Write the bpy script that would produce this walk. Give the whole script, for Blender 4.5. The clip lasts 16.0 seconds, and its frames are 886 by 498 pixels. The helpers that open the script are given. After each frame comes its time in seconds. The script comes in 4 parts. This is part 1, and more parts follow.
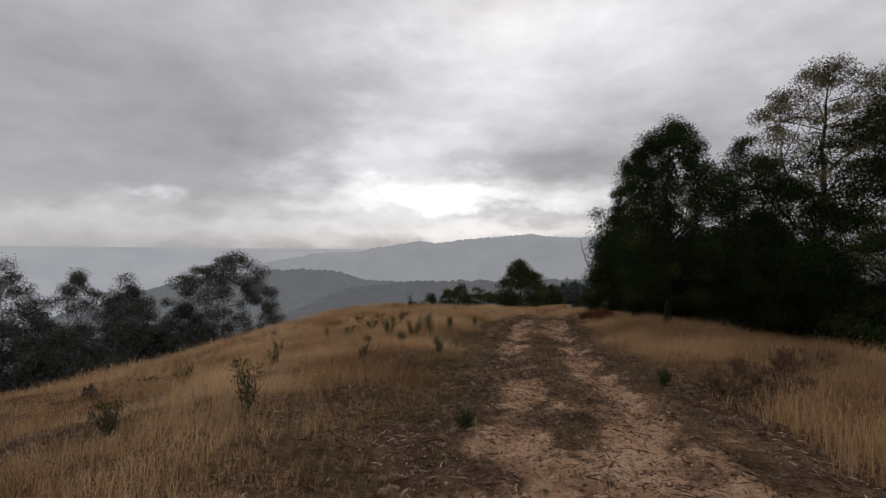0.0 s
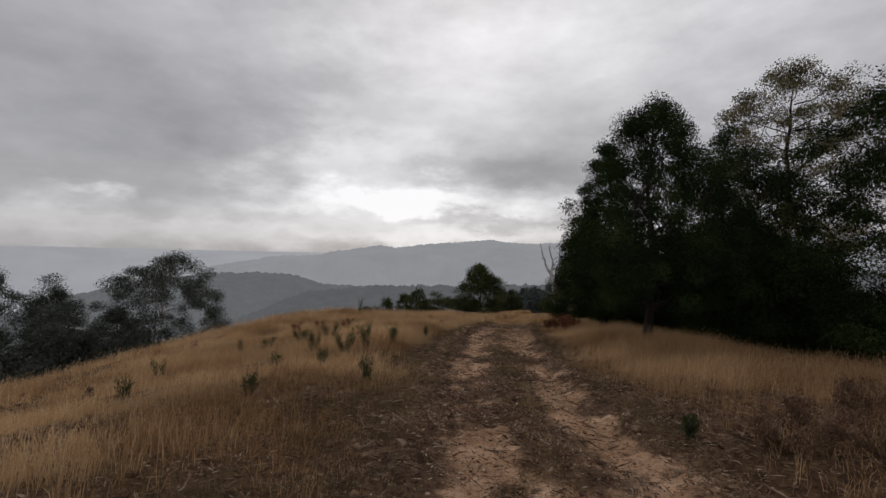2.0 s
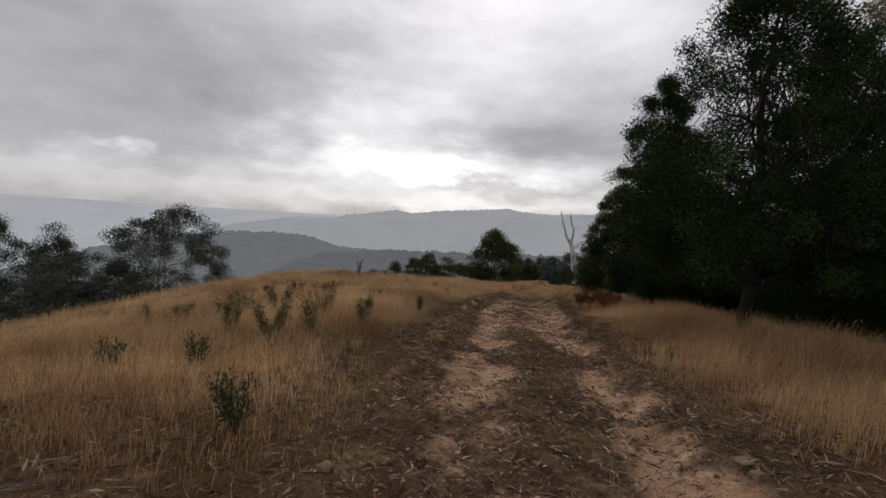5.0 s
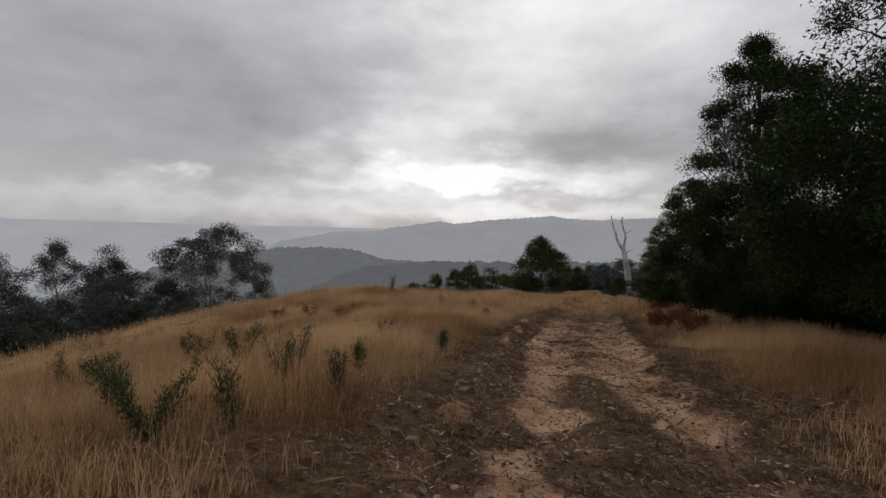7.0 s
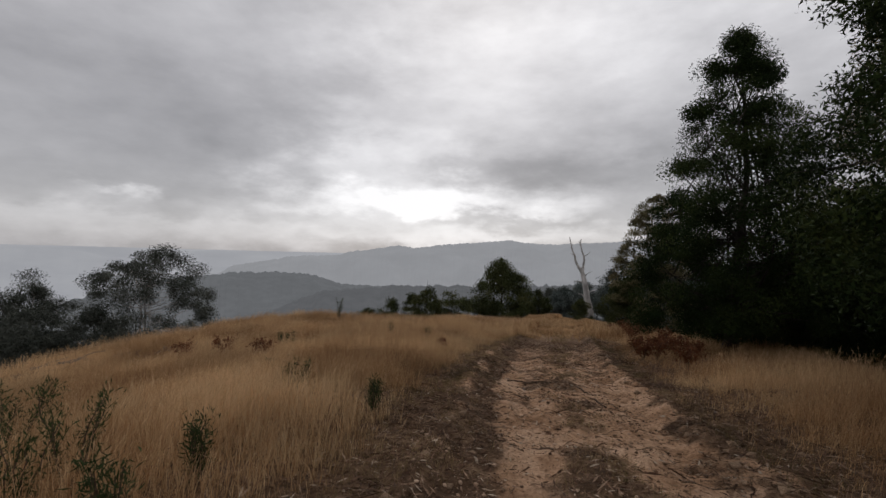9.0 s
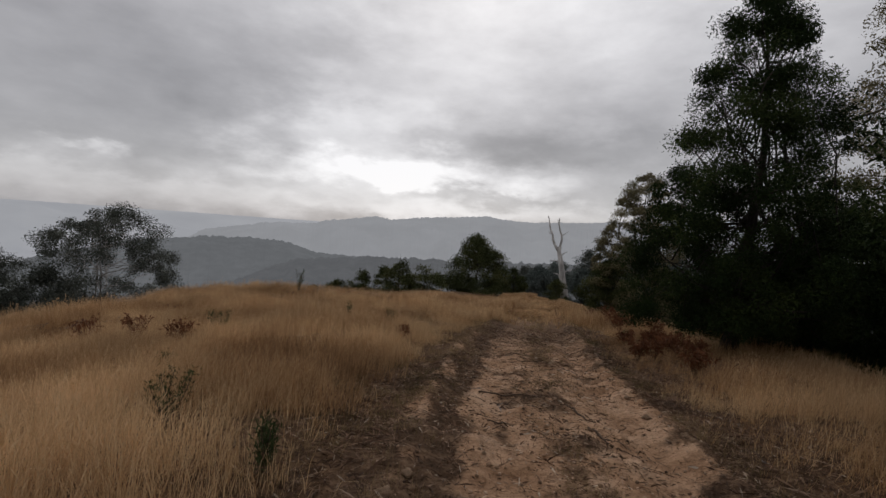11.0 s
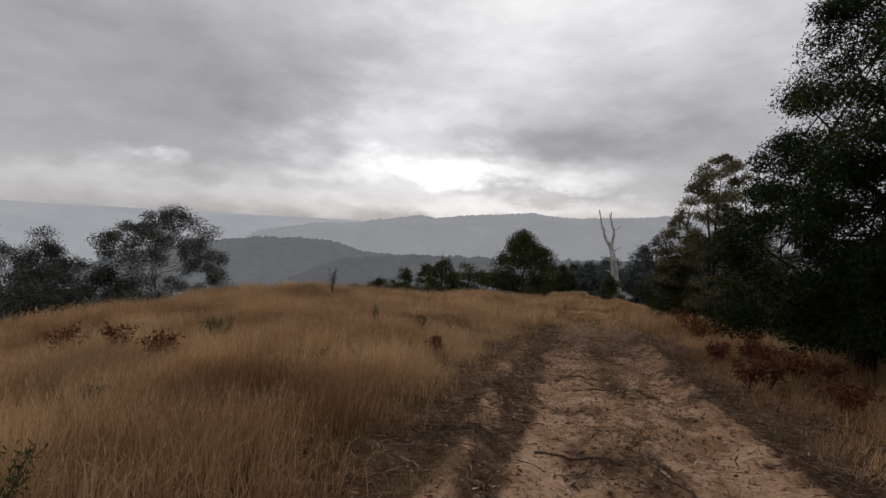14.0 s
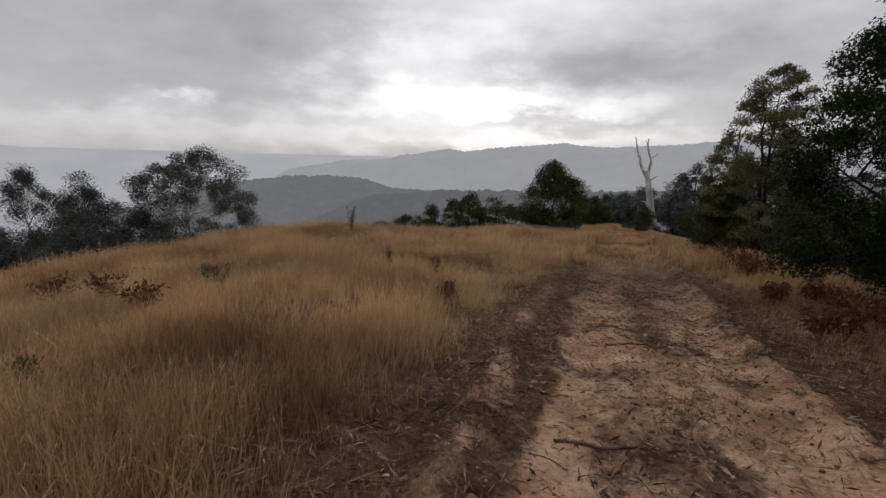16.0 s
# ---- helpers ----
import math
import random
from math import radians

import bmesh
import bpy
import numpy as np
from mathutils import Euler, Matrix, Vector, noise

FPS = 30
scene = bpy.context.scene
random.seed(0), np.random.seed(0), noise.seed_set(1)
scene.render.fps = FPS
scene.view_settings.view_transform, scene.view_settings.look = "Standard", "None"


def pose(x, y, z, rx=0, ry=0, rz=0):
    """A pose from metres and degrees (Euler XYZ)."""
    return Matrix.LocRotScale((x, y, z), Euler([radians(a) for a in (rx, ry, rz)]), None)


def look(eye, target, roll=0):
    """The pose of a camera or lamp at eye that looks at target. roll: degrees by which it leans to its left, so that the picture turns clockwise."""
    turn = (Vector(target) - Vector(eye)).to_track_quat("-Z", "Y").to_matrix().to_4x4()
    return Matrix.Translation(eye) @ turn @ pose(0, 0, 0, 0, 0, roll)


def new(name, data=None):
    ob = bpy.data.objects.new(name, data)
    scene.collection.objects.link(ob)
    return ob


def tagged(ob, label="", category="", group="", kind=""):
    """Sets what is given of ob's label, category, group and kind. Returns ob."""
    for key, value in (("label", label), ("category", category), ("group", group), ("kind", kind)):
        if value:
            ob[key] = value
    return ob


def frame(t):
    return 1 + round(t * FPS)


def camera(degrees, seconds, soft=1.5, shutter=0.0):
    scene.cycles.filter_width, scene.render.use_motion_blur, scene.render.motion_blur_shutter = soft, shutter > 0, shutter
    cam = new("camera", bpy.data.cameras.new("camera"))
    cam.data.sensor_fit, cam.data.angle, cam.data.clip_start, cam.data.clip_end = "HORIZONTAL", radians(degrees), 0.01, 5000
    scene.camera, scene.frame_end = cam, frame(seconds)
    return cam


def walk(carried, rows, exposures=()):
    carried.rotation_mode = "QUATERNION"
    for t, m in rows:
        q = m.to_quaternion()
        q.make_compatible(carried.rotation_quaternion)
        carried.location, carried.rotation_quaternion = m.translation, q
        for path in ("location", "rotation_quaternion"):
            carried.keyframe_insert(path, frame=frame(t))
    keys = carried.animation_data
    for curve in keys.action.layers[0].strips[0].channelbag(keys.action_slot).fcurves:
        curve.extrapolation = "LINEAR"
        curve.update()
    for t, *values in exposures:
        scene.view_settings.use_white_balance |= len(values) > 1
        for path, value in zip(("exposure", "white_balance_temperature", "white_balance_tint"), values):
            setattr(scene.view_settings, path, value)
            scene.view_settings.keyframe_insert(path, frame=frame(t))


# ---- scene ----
cam = camera(86.4, 16.0, soft=1.5)
PATH = [
    (0, (1.703, 0.0, 1.613), (0.996, 2.709, 1.608), 0.6),
    (0.5, (1.579, 0.757, 1.506), (0.862, 3.462, 1.427), 0.5),
    (1, (1.558, 1.457, 1.472), (0.956, 4.186, 1.285), 0.3),
    (1.5, (1.512, 2.122, 1.422), (1.104, 4.892, 1.334), 0.6),
    (2, (1.447, 2.883, 1.34), (0.967, 5.642, 1.368), 1.4),
    (2.5, (1.378, 3.588, 1.245), (0.791, 6.322, 1.117), 0.7),
    (3, (1.345, 4.277, 1.186), (0.811, 7.018, 0.972), 1.4),
    (3.5, (1.285, 4.943, 1.093), (0.711, 7.672, 0.828), 1.2),
    (4, (1.218, 5.702, 0.85), (0.741, 8.449, 0.592), 4.7),
    (6.5, (0.584, 9.841, 0.728), (-0.151, 12.541, 0.66), 0.7),
    (7, (0.565, 10.487, 0.676), (-0.25, 13.164, 0.555), 1.6),
    (7.5, (0.473, 11.074, 0.562), (-0.268, 13.773, 0.481), 1.7),
    (8, (0.397, 11.743, 0.453), (-0.205, 14.477, 0.408), 2.8),
    (8.5, (0.253, 12.421, 0.387), (-0.344, 15.156, 0.433), 1.4),
    (11, (-0.066, 15.116, 0.372), (-0.511, 17.878, 0.251), 4.2),
    (11.5, (-0.032, 15.565, 0.363), (-0.527, 18.318, 0.232), 6.4),
    (12, (-0.121, 15.984, 0.275), (-0.583, 18.733, 0.007), 7.2),
    (12.5, (-0.199, 16.302, 0.269), (-0.537, 19.054, -0.114), 6.7),
    (13, (-0.231, 16.691, 0.263), (-0.794, 19.425, 0.034), 1.8),
    (13.5, (-0.288, 17.027, 0.222), (-0.973, 19.739, 0.081), 3.8),
    (14, (-0.313, 17.286, 0.196), (-1.018, 19.991, 0.045), 3.3),
    (14.5, (-0.305, 17.58, 0.189), (-1.001, 20.283, -0.026), 4.6),
    (15, (-0.378, 17.882, 0.164), (-0.877, 20.577, -0.406), 5.1),
    (15.5, (-0.355, 18.189, 0.141), (-1.015, 20.835, -0.493), 2.6),
    (16, (-0.317, 18.46, 0.125), (-1.16, 21.074, -0.415), 1.6),
]
walk(cam, [(t, look(eye, target, roll)) for t, eye, target, roll in PATH],
     [(0, -0.12), (0.5, -0.12), (2, -0.2), (2.5, -0.1), (3.5, -0.06), (4, 0.05), (6.5, -0.15), (8.5, -0.15), (11.5, -0.2), (12, -0.12), (12.5, 0.0), (14, -0.15), (14.5, -0.17), (15, 0.2), (15.5, 0.12), (16, 0.05)])

# ---- world and light ----
SUN_EL, SUN_AZ = 34.0, -8.0
world = bpy.data.worlds.new("overcast_sky")
scene.world = world
world.use_nodes = True
wn, wl = world.node_tree.nodes, world.node_tree.links
wn.clear()


def wnode(kind, **vals):
    n = wn.new(kind)
    for k, v in vals.items():
        n.inputs[k].default_value = v
    return n


def wmath(op, a, b=None, c=None, clamp=False):
    n = wn.new("ShaderNodeMath")
    n.operation, n.use_clamp = op, clamp
    for k, v in enumerate((a, b, c)):
        if v is None:
            continue
        if isinstance(v, (int, float)):
            n.inputs[k].default_value = v
        else:
            wl.new(v, n.inputs[k])
    return n.outputs[0]


def wramp(fac, stops, interp="EASE"):
    n = wn.new("ShaderNodeValToRGB")
    r = n.color_ramp
    r.interpolation = interp
    while len(r.elements) < len(stops):
        r.elements.new(0.5)
    for e, (p, v) in zip(r.elements, stops):
        e.position, e.color = p, (v, v, v, 1)
    wl.new(fac, n.inputs[0])
    return n.outputs[0]


tc = wn.new("ShaderNodeTexCoord")
sep = wn.new("ShaderNodeSeparateXYZ")
wl.new(tc.outputs["Generated"], sep.inputs[0])
elev = wmath("DIVIDE", wmath("ARCSINE", sep.outputs[2]), math.pi / 2)
azim = wmath("ARCTAN2", sep.outputs[0], sep.outputs[1])
# bearing and height of a direction, pushed about by two scales of turbulence so that cloud edges billow
DEG = 180 / math.pi
aecomb = wn.new("ShaderNodeCombineXYZ")
wl.new(azim, aecomb.inputs[0])
wl.new(wmath("MULTIPLY", elev, math.pi * 1.1), aecomb.inputs[1])


def billow(scale, detail, rough, shift):
    m = wn.new("ShaderNodeMapping")
    m.inputs["Location"].default_value = (shift, shift * 0.6, shift * 0.3)
    wl.new(aecomb.outputs[0], m.inputs[0])
    n = wnode("ShaderNodeTexNoise", Scale=scale, Detail=detail, Roughness=rough)
    wl.new(m.outputs[0], n.inputs["Vector"])
    return wmath("SUBTRACT", n.outputs["Fac"], 0.5)


swirl_a, swirl_e, lump, wisp = billow(6.0, 6, 0.58, 2.3), billow(7.0, 6, 0.58, 8.1), billow(5.0, 5, 0.5, 5.2), billow(17.0, 5, 0.6, 11.4)
bear = wmath("ADD", wmath("MULTIPLY", azim, DEG), wmath("MULTIPLY", swirl_a, 26.0))
rise = wmath("ADD", wmath("MULTIPLY", elev, 90.0), wmath("MULTIPLY", swirl_e, 8.0))


def bank(a, e, wa, we):
    """A soft-edged bank or gap in the cloud about a bearing and a height, in degrees."""
    p = wmath("DIVIDE", wmath("SUBTRACT", bear, a), wa)
    q = wmath("DIVIDE", wmath("SUBTRACT", rise, e), we)
    d = wmath("ADD", wmath("MULTIPLY", p, p), wmath("MULTIPLY", q, q))
    return wmath("POWER", 2.718, wmath("MULTIPLY", d, -1.0))


cloud = wramp(elev, [(0.0, 0.42), (0.03, 0.45), (0.08, 0.44), (0.16, 0.43), (0.30, 0.52), (1.0, 0.46)])
for gain, spot in ((0.85, bank(-15, 6.0, 15, 2.3)), (0.42, bank(-10, 2.0, 20, 1.5)), (0.16, bank(-48, 2.4, 24, 1.3)), (0.22, bank(-46, 5.2, 2.4, 0.8)),
                   (0.30, bank(-20, 12.0, 9, 3.8)), (0.32, bank(6, 24, 26, 9)), (0.16, bank(-14, 20, 12, 9)), (0.07, bank(-50, 0.6, 34, 1.0)),
                   (-0.12, bank(4, 10.3, 15, 2.3)), (-0.07, bank(-42, 14, 18, 5)), (-0.07, bank(-42, 6.5, 14, 1.8)), (-0.20, bank(-6, 4.0, 9, 0.8))):
    cloud = wmath("ADD", cloud, wmath("MULTIPLY", spot, gain))
cloud = wmath("MULTIPLY", cloud, wmath("ADD", wmath("ADD", wmath("MULTIPLY", lump, 0.60), wmath("MULTIPLY", wisp, 0.22)), 1.0))
total = wmath("MINIMUM", cloud, 1.05)
tint = wn.new("ShaderNodeMixRGB")
tint.inputs[1].default_value = (0.97, 0.945, 0.995, 1)
tint.inputs[2].default_value = (0.99, 0.98, 1.0, 1)
wl.new(wmath("MULTIPLY", total, 1.0, clamp=True), tint.inputs[0])
skycol = wn.new("ShaderNodeVectorMath")
skycol.operation = "SCALE"
wl.new(tint.outputs[0], skycol.inputs[0])
wl.new(total, skycol.inputs["Scale"])
sky = wn.new("ShaderNodeTexSky")
sky.sky_type, sky.sun_disc = "NISHITA", False
sky.sun_elevation, sky.sun_rotation = radians(SUN_EL), radians(SUN_AZ)
bg1 = wnode("ShaderNodeBackground", Strength=1.0)
bg2 = wnode("ShaderNodeBackground", Strength=0.006)
wl.new(skycol.outputs[0], bg1.inputs[0])
wl.new(sky.outputs[0], bg2.inputs[0])
both = wn.new("ShaderNodeAddShader")
wl.new(bg1.outputs[0], both.inputs[0])
wl.new(bg2.outputs[0], both.inputs[1])
wout = wn.new("ShaderNodeOutputWorld")
wl.new(both.outputs[0], wout.inputs[0])

sun = new("sun", bpy.data.lights.new("sun", "SUN"))
sun.data.energy, sun.data.angle, sun.data.color = 0.5, radians(25), (1.0, 0.96, 0.9)
sa, se = radians(SUN_AZ), radians(SUN_EL)
sun_dir = Vector((math.sin(sa) * math.cos(se), math.cos(sa) * math.cos(se), math.sin(se)))
sun.matrix_world = look(sun_dir * 60, (0, 0, 0))

# ---- materials ----


def material(name, stops, scale=6.0, rough=0.85, bump=0.3, bump_scale=40.0, attr="", spec=0.2, detail=6.0, stretch=(1, 1, 1),
             glow=None, big=0.35, big_scale=0.8, translucent=0.0):
    """A surface from two noises: a fine one through a ramp of colours, a large one that stains it, and relief."""
    m = bpy.data.materials.new(name)
    m.use_nodes = True
    nt = m.node_tree
    n, l = nt.nodes, nt.links
    b = n["Principled BSDF"]
    b.inputs["Roughness"].default_value = rough
    b.inputs["Specular IOR Level"].default_value = spec
    co = n.new("ShaderNodeTexCoord")
    mp = n.new("ShaderNodeMapping")
    mp.inputs["Scale"].default_value = stretch
    l.new(co.outputs["Object"], mp.inputs[0])
    no = n.new("ShaderNodeTexNoise")
    no.inputs["Scale"].default_value, no.inputs["Detail"].default_value = scale, detail
    l.new(mp.outputs[0], no.inputs["Vector"])
    fac = no.outputs["Fac"]
    if attr:
        at = n.new("ShaderNodeAttribute")
        at.attribute_name = attr
        mx = n.new("ShaderNodeMath")
        mx.operation, mx.inputs[1].default_value = "MULTIPLY_ADD", 0.3
        sub = n.new("ShaderNodeMath")
        sub.operation, sub.inputs[1].default_value = "MULTIPLY_ADD", 0.7
        sub.inputs[2].default_value = 0.0
        l.new(at.outputs["Fac"], sub.inputs[0])
        l.new(no.outputs["Fac"], mx.inputs[0])
        l.new(sub.outputs[0], mx.inputs[2])
        fac = mx.outputs[0]
    ra = n.new("ShaderNodeValToRGB")
    while len(ra.color_ramp.elements) < len(stops):
        ra.color_ramp.elements.new(0.5)
    for e, (p, c) in zip(ra.color_ramp.elements, stops):
        e.position, e.color = p, (*c, 1)
    l.new(fac, ra.inputs[0])
    n2 = n.new("ShaderNodeTexNoise")
    n2.inputs["Scale"].default_value, n2.inputs["Detail"].default_value = big_scale, 3
    l.new(co.outputs["Object"], n2.inputs["Vector"])
    r2 = n.new("ShaderNodeMapRange")
    r2.inputs[1].default_value, r2.inputs[2].default_value = 0.3, 0.7
    r2.inputs[3].default_value, r2.inputs[4].default_value = 1 - big, 1 + big
    l.new(n2.outputs["Fac"], r2.inputs[0])
    sc = n.new("ShaderNodeVectorMath")
    sc.operation = "SCALE"
    l.new(ra.outputs[0], sc.inputs[0])
    l.new(r2.outputs[0], sc.inputs["Scale"])
    l.new(sc.outputs[0], b.inputs["Base Color"])
    if bump:
        n3 = n.new("ShaderNodeTexNoise")
        n3.inputs["Scale"].default_value, n3.inputs["Detail"].default_value = bump_scale, 8
        l.new(mp.outputs[0], n3.inputs["Vector"])
        bu = n.new("ShaderNodeBump")
        bu.inputs["Strength"].default_value, bu.inputs["Distance"].default_value = bump, 0.03
        l.new(n3.outputs["Fac"], bu.inputs["Height"])
        l.new(bu.outputs[0], b.inputs["Normal"])
    # grey emission that stands for mist on the far hills and plain
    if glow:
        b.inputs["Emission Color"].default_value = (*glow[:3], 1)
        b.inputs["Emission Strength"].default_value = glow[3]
    if translucent:
        tr = n.new("ShaderNodeBsdfTranslucent")
        l.new(sc.outputs[0], tr.inputs[0])
        mix = n.new("ShaderNodeMixShader")
        mix.inputs[0].default_value = translucent
        l.new(b.outputs[0], mix.inputs[1])
        l.new(tr.outputs[0], mix.inputs[2])
        l.new(mix.outputs[0], n["Material Output"].inputs["Surface"])
    return m


M_GRASS = material("dry_grass", [(0.1, (0.15, 0.082, 0.042)), (0.42, (0.42, 0.25, 0.122)), (0.85, (0.74, 0.53, 0.31))], scale=1.2, attr="tone", bump=0, translucent=0.3, big=0.25, big_scale=0.35)
M_SHORT = material("short_grass", [(0.1, (0.10, 0.09, 0.035)), (0.5, (0.24, 0.17, 0.085)), (0.9, (0.42, 0.30, 0.17))], scale=1.2, attr="tone", bump=0, translucent=0.2)
M_LITTER = material("fallen_leaves", [(0.1, (0.05, 0.027, 0.018)), (0.45, (0.15, 0.085, 0.052)), (0.75, (0.29, 0.185, 0.12)), (1.0, (0.52, 0.42, 0.32))], scale=3, attr="tone", bump=0)
M_GRIT = material("grit", [(0.15, (0.07, 0.042, 0.027)), (0.5, (0.27, 0.165, 0.10)), (0.9, (0.58, 0.42, 0.30))], scale=6, attr="tone", bump=0.3)
M_CLOD = material("earth_clod", [(0.3, (0.22, 0.14, 0.085)), (0.7, (0.42, 0.29, 0.19))], scale=8, bump=0.6, bump_scale=25)
M_WATTLE = material("wattle_leaf", [(0.1, (0.007, 0.012, 0.005)), (0.5, (0.020, 0.034, 0.010)), (0.9, (0.062, 0.078, 0.024))], scale=0.8, attr="tone", bump=0, rough=0.7, spec=0.05, translucent=0.05)
M_OLIVE = material("olive_leaf", [(0.1, (0.022, 0.029, 0.011)), (0.5, (0.06, 0.07, 0.027)), (0.9, (0.135, 0.13, 0.055))], scale=0.8, attr="tone", bump=0, rough=0.7, spec=0.05, translucent=0.12)
M_BROWNLEAF = material("rusty_leaf", [(0.1, (0.05, 0.047, 0.023)), (0.5, (0.14, 0.122, 0.064)), (0.9, (0.28, 0.235, 0.14))], scale=0.8, attr="tone", bump=0, rough=0.7, spec=0.05, translucent=0.12)
# gum green lightened and greyed: distance mist mixed into the leaf colour
M_GUM = material("mist_greyed_gum_leaf", [(0.1, (0.045, 0.052, 0.044)), (0.5, (0.088, 0.096, 0.080)), (0.9, (0.155, 0.16, 0.135))], scale=0.3, attr="tone", bump=0, rough=0.7, spec=0.05, translucent=0.1)
# paler, bluer leaf for the farthest gums, with mist put into its colour
M_FAR = material("mist_paled_leaf", [(0.1, (0.05, 0.065, 0.06)), (0.5, (0.10, 0.12, 0.11)), (0.9, (0.16, 0.18, 0.17))], scale=0.3, attr="tone", bump=0, rough=0.8)
M_BARK = material("dark_bark", [(0.3, (0.014, 0.011, 0.009)), (0.7, (0.045, 0.036, 0.028))], scale=9, stretch=(1, 1, 0.2), bump=0.8, bump_scale=18)
M_GUMBARK = material("pale_gum_bark", [(0.3, (0.16, 0.14, 0.12)), (0.7, (0.36, 0.33, 0.30))], scale=5, stretch=(1, 1, 0.25), bump=0.4, bump_scale=12)
M_DEAD = material("bleached_wood", [(0.3, (0.33, 0.31, 0.29)), (0.7, (0.62, 0.59, 0.56))], scale=3, stretch=(1, 1, 0.15), bump=0.5, bump_scale=9)
M_STUMP = material("weathered_stump_wood", [(0.3, (0.035, 0.022, 0.016)), (0.7, (0.13, 0.085, 0.06))], scale=12, stretch=(1, 1, 0.2), bump=0.8, bump_scale=22)
M_STICK = material("stick_bark", [(0.3, (0.05, 0.033, 0.024)), (0.7, (0.17, 0.115, 0.08))], scale=14, bump=0.5)
M_GREYSTICK = material("grey_dead_wood", [(0.3, (0.16, 0.13, 0.11)), (0.7, (0.36, 0.31, 0.27))], scale=14, bump=0.5)
M_SHRUB = material("shrub_leaf", [(0.1, (0.016, 0.026, 0.010)), (0.5, (0.045, 0.065, 0.022)), (0.9, (0.105, 0.125, 0.05))], scale=2, attr="tone", bump=0, translucent=0.15)
M_FERN = material("dead_bracken", [(0.1, (0.06, 0.024, 0.012)), (0.5, (0.16, 0.06, 0.028)), (0.9, (0.27, 0.12, 0.055))], scale=2, attr="tone", bump=0, translucent=0.15)

# ---- ground shape ----
BEND_Y, BEND_X = (-5, 0, 6, 11, 17, 22, 26, 32, 43, 60, 75), (2.7, 2.3, 1.85, 1.32, 0.82, 0.55, 0.55, 0.75, 1.1, 2.4, 4.0)  # the track's middle


def smooth(a, b, v):
    k = np.clip((v - a) / (b - a), 0, 1)
    return k * k * (3 - 2 * k)


RNG = np.random.default_rng(5)
PERM = RNG.random((256, 256))


def vnoise(x, y):
    """Value noise, 0 to 1, on a grid of one metre."""
    xi, yi = np.floor(x).astype(int), np.floor(y).astype(int)
    fx, fy = x - xi, y - yi
    fx, fy = fx * fx * (3 - 2 * fx), fy * fy * (3 - 2 * fy)
    g = lambda a, b: PERM[a % 256, b % 256]
    return (g(xi, yi) * (1 - fx) + g(xi + 1, yi) * fx) * (1 - fy) + (g(xi, yi + 1) * (1 - fx) + g(xi + 1, yi + 1) * fx) * fy


def fbm(x, y, octaves=4, rough=0.5):
    out, amp, tot = 0.0, 1.0, 0.0
    for k in range(octaves):
        out, tot = out + amp * vnoise(x * 2**k + 17.3 * k, y * 2**k - 9.1 * k), tot + amp
        amp *= rough
    return out / tot


def track_u(x, y):
    return x - np.interp(y, BEND_Y, BEND_X)


def land(x, y):
    """The lie of the land without ruts and clods."""
    x, y = np.asarray(x, float), np.asarray(y, float)
    u = x + 0.085 * np.minimum(y, 60) - 2.05
    z = -0.0825 * y - 0.0006 * np.clip(y - 10, 0, 34) ** 2 - 0.022 * np.clip(y - 44, 0, 1e9)
    v = np.clip(-u - 1.6, 0, None)
    c = np.interp(y, [0, 18, 27, 38, 50], [-0.024, -0.022, -0.011, 0.001, -0.004])
    near = np.minimum(v, 9)
    z = z + 0.10 * smooth(0, 1.2, v) + c * near**2 - 0.02 * np.clip(v - 9, 0, 8) ** 2 - 0.36 * np.clip(v - 17, 0, 1e9)
    z = z - 0.16 * np.clip(y - 46, 0, 1e9) * smooth(3, 10, v)
    w = np.clip(u - 1.6, 0, None)
    z = z + 0.09 * np.minimum(w, 2.6) - 0.018 * np.clip(w - 2.6, 0, 9) ** 2 - 0.3 * np.clip(w - 11.6, 0, 1e9)
    far = smooth(70, 400, np.hypot(x, y))
    return z * (1 - far) + far * np.maximum(z - 0.2 * np.hypot(x, y), -420)


def relief(x, y):
    u = track_u(x, y)
    on = smooth(2.1, 1.5, np.abs(u))
    wob = 0.16 * (fbm(y * 0.35, x * 0 + 3.3, 2) - 0.5)
    rut = np.exp(-(((u - 0.76 + wob) / 0.2) ** 2)) + 0.7 * np.exp(-(((u + 0.74 + wob) / 0.28) ** 2))
    ridge = np.exp(-(((u - 1.22 + wob) / 0.16) ** 2)) + 1.4 * np.exp(-(((u + 1.66 + wob) / 0.19) ** 2)) * smooth(6, 13, y)
    r = -0.085 * rut + 0.10 * ridge * (0.4 + fbm(x * 2.2, y * 2.2, 2))
    r = r + on * 0.10 * (fbm(x * 3, y * 3, 4, 0.6) - 0.5) + 0.06 * on * (vnoise(x * 9, y * 9) - 0.5)
    r = r + (1 - on) * (0.16 * (fbm(x * 0.9, y * 0.9, 4) - 0.5))
    hole = np.exp(-(((x - 4.05) / 0.9) ** 2 + ((y - 7.6) / 0.5) ** 2))
    return r * smooth(90, 45, np.hypot(x, y)) - 0.22 * hole


def height(x, y):
    return land(x, y) + relief(x, y)


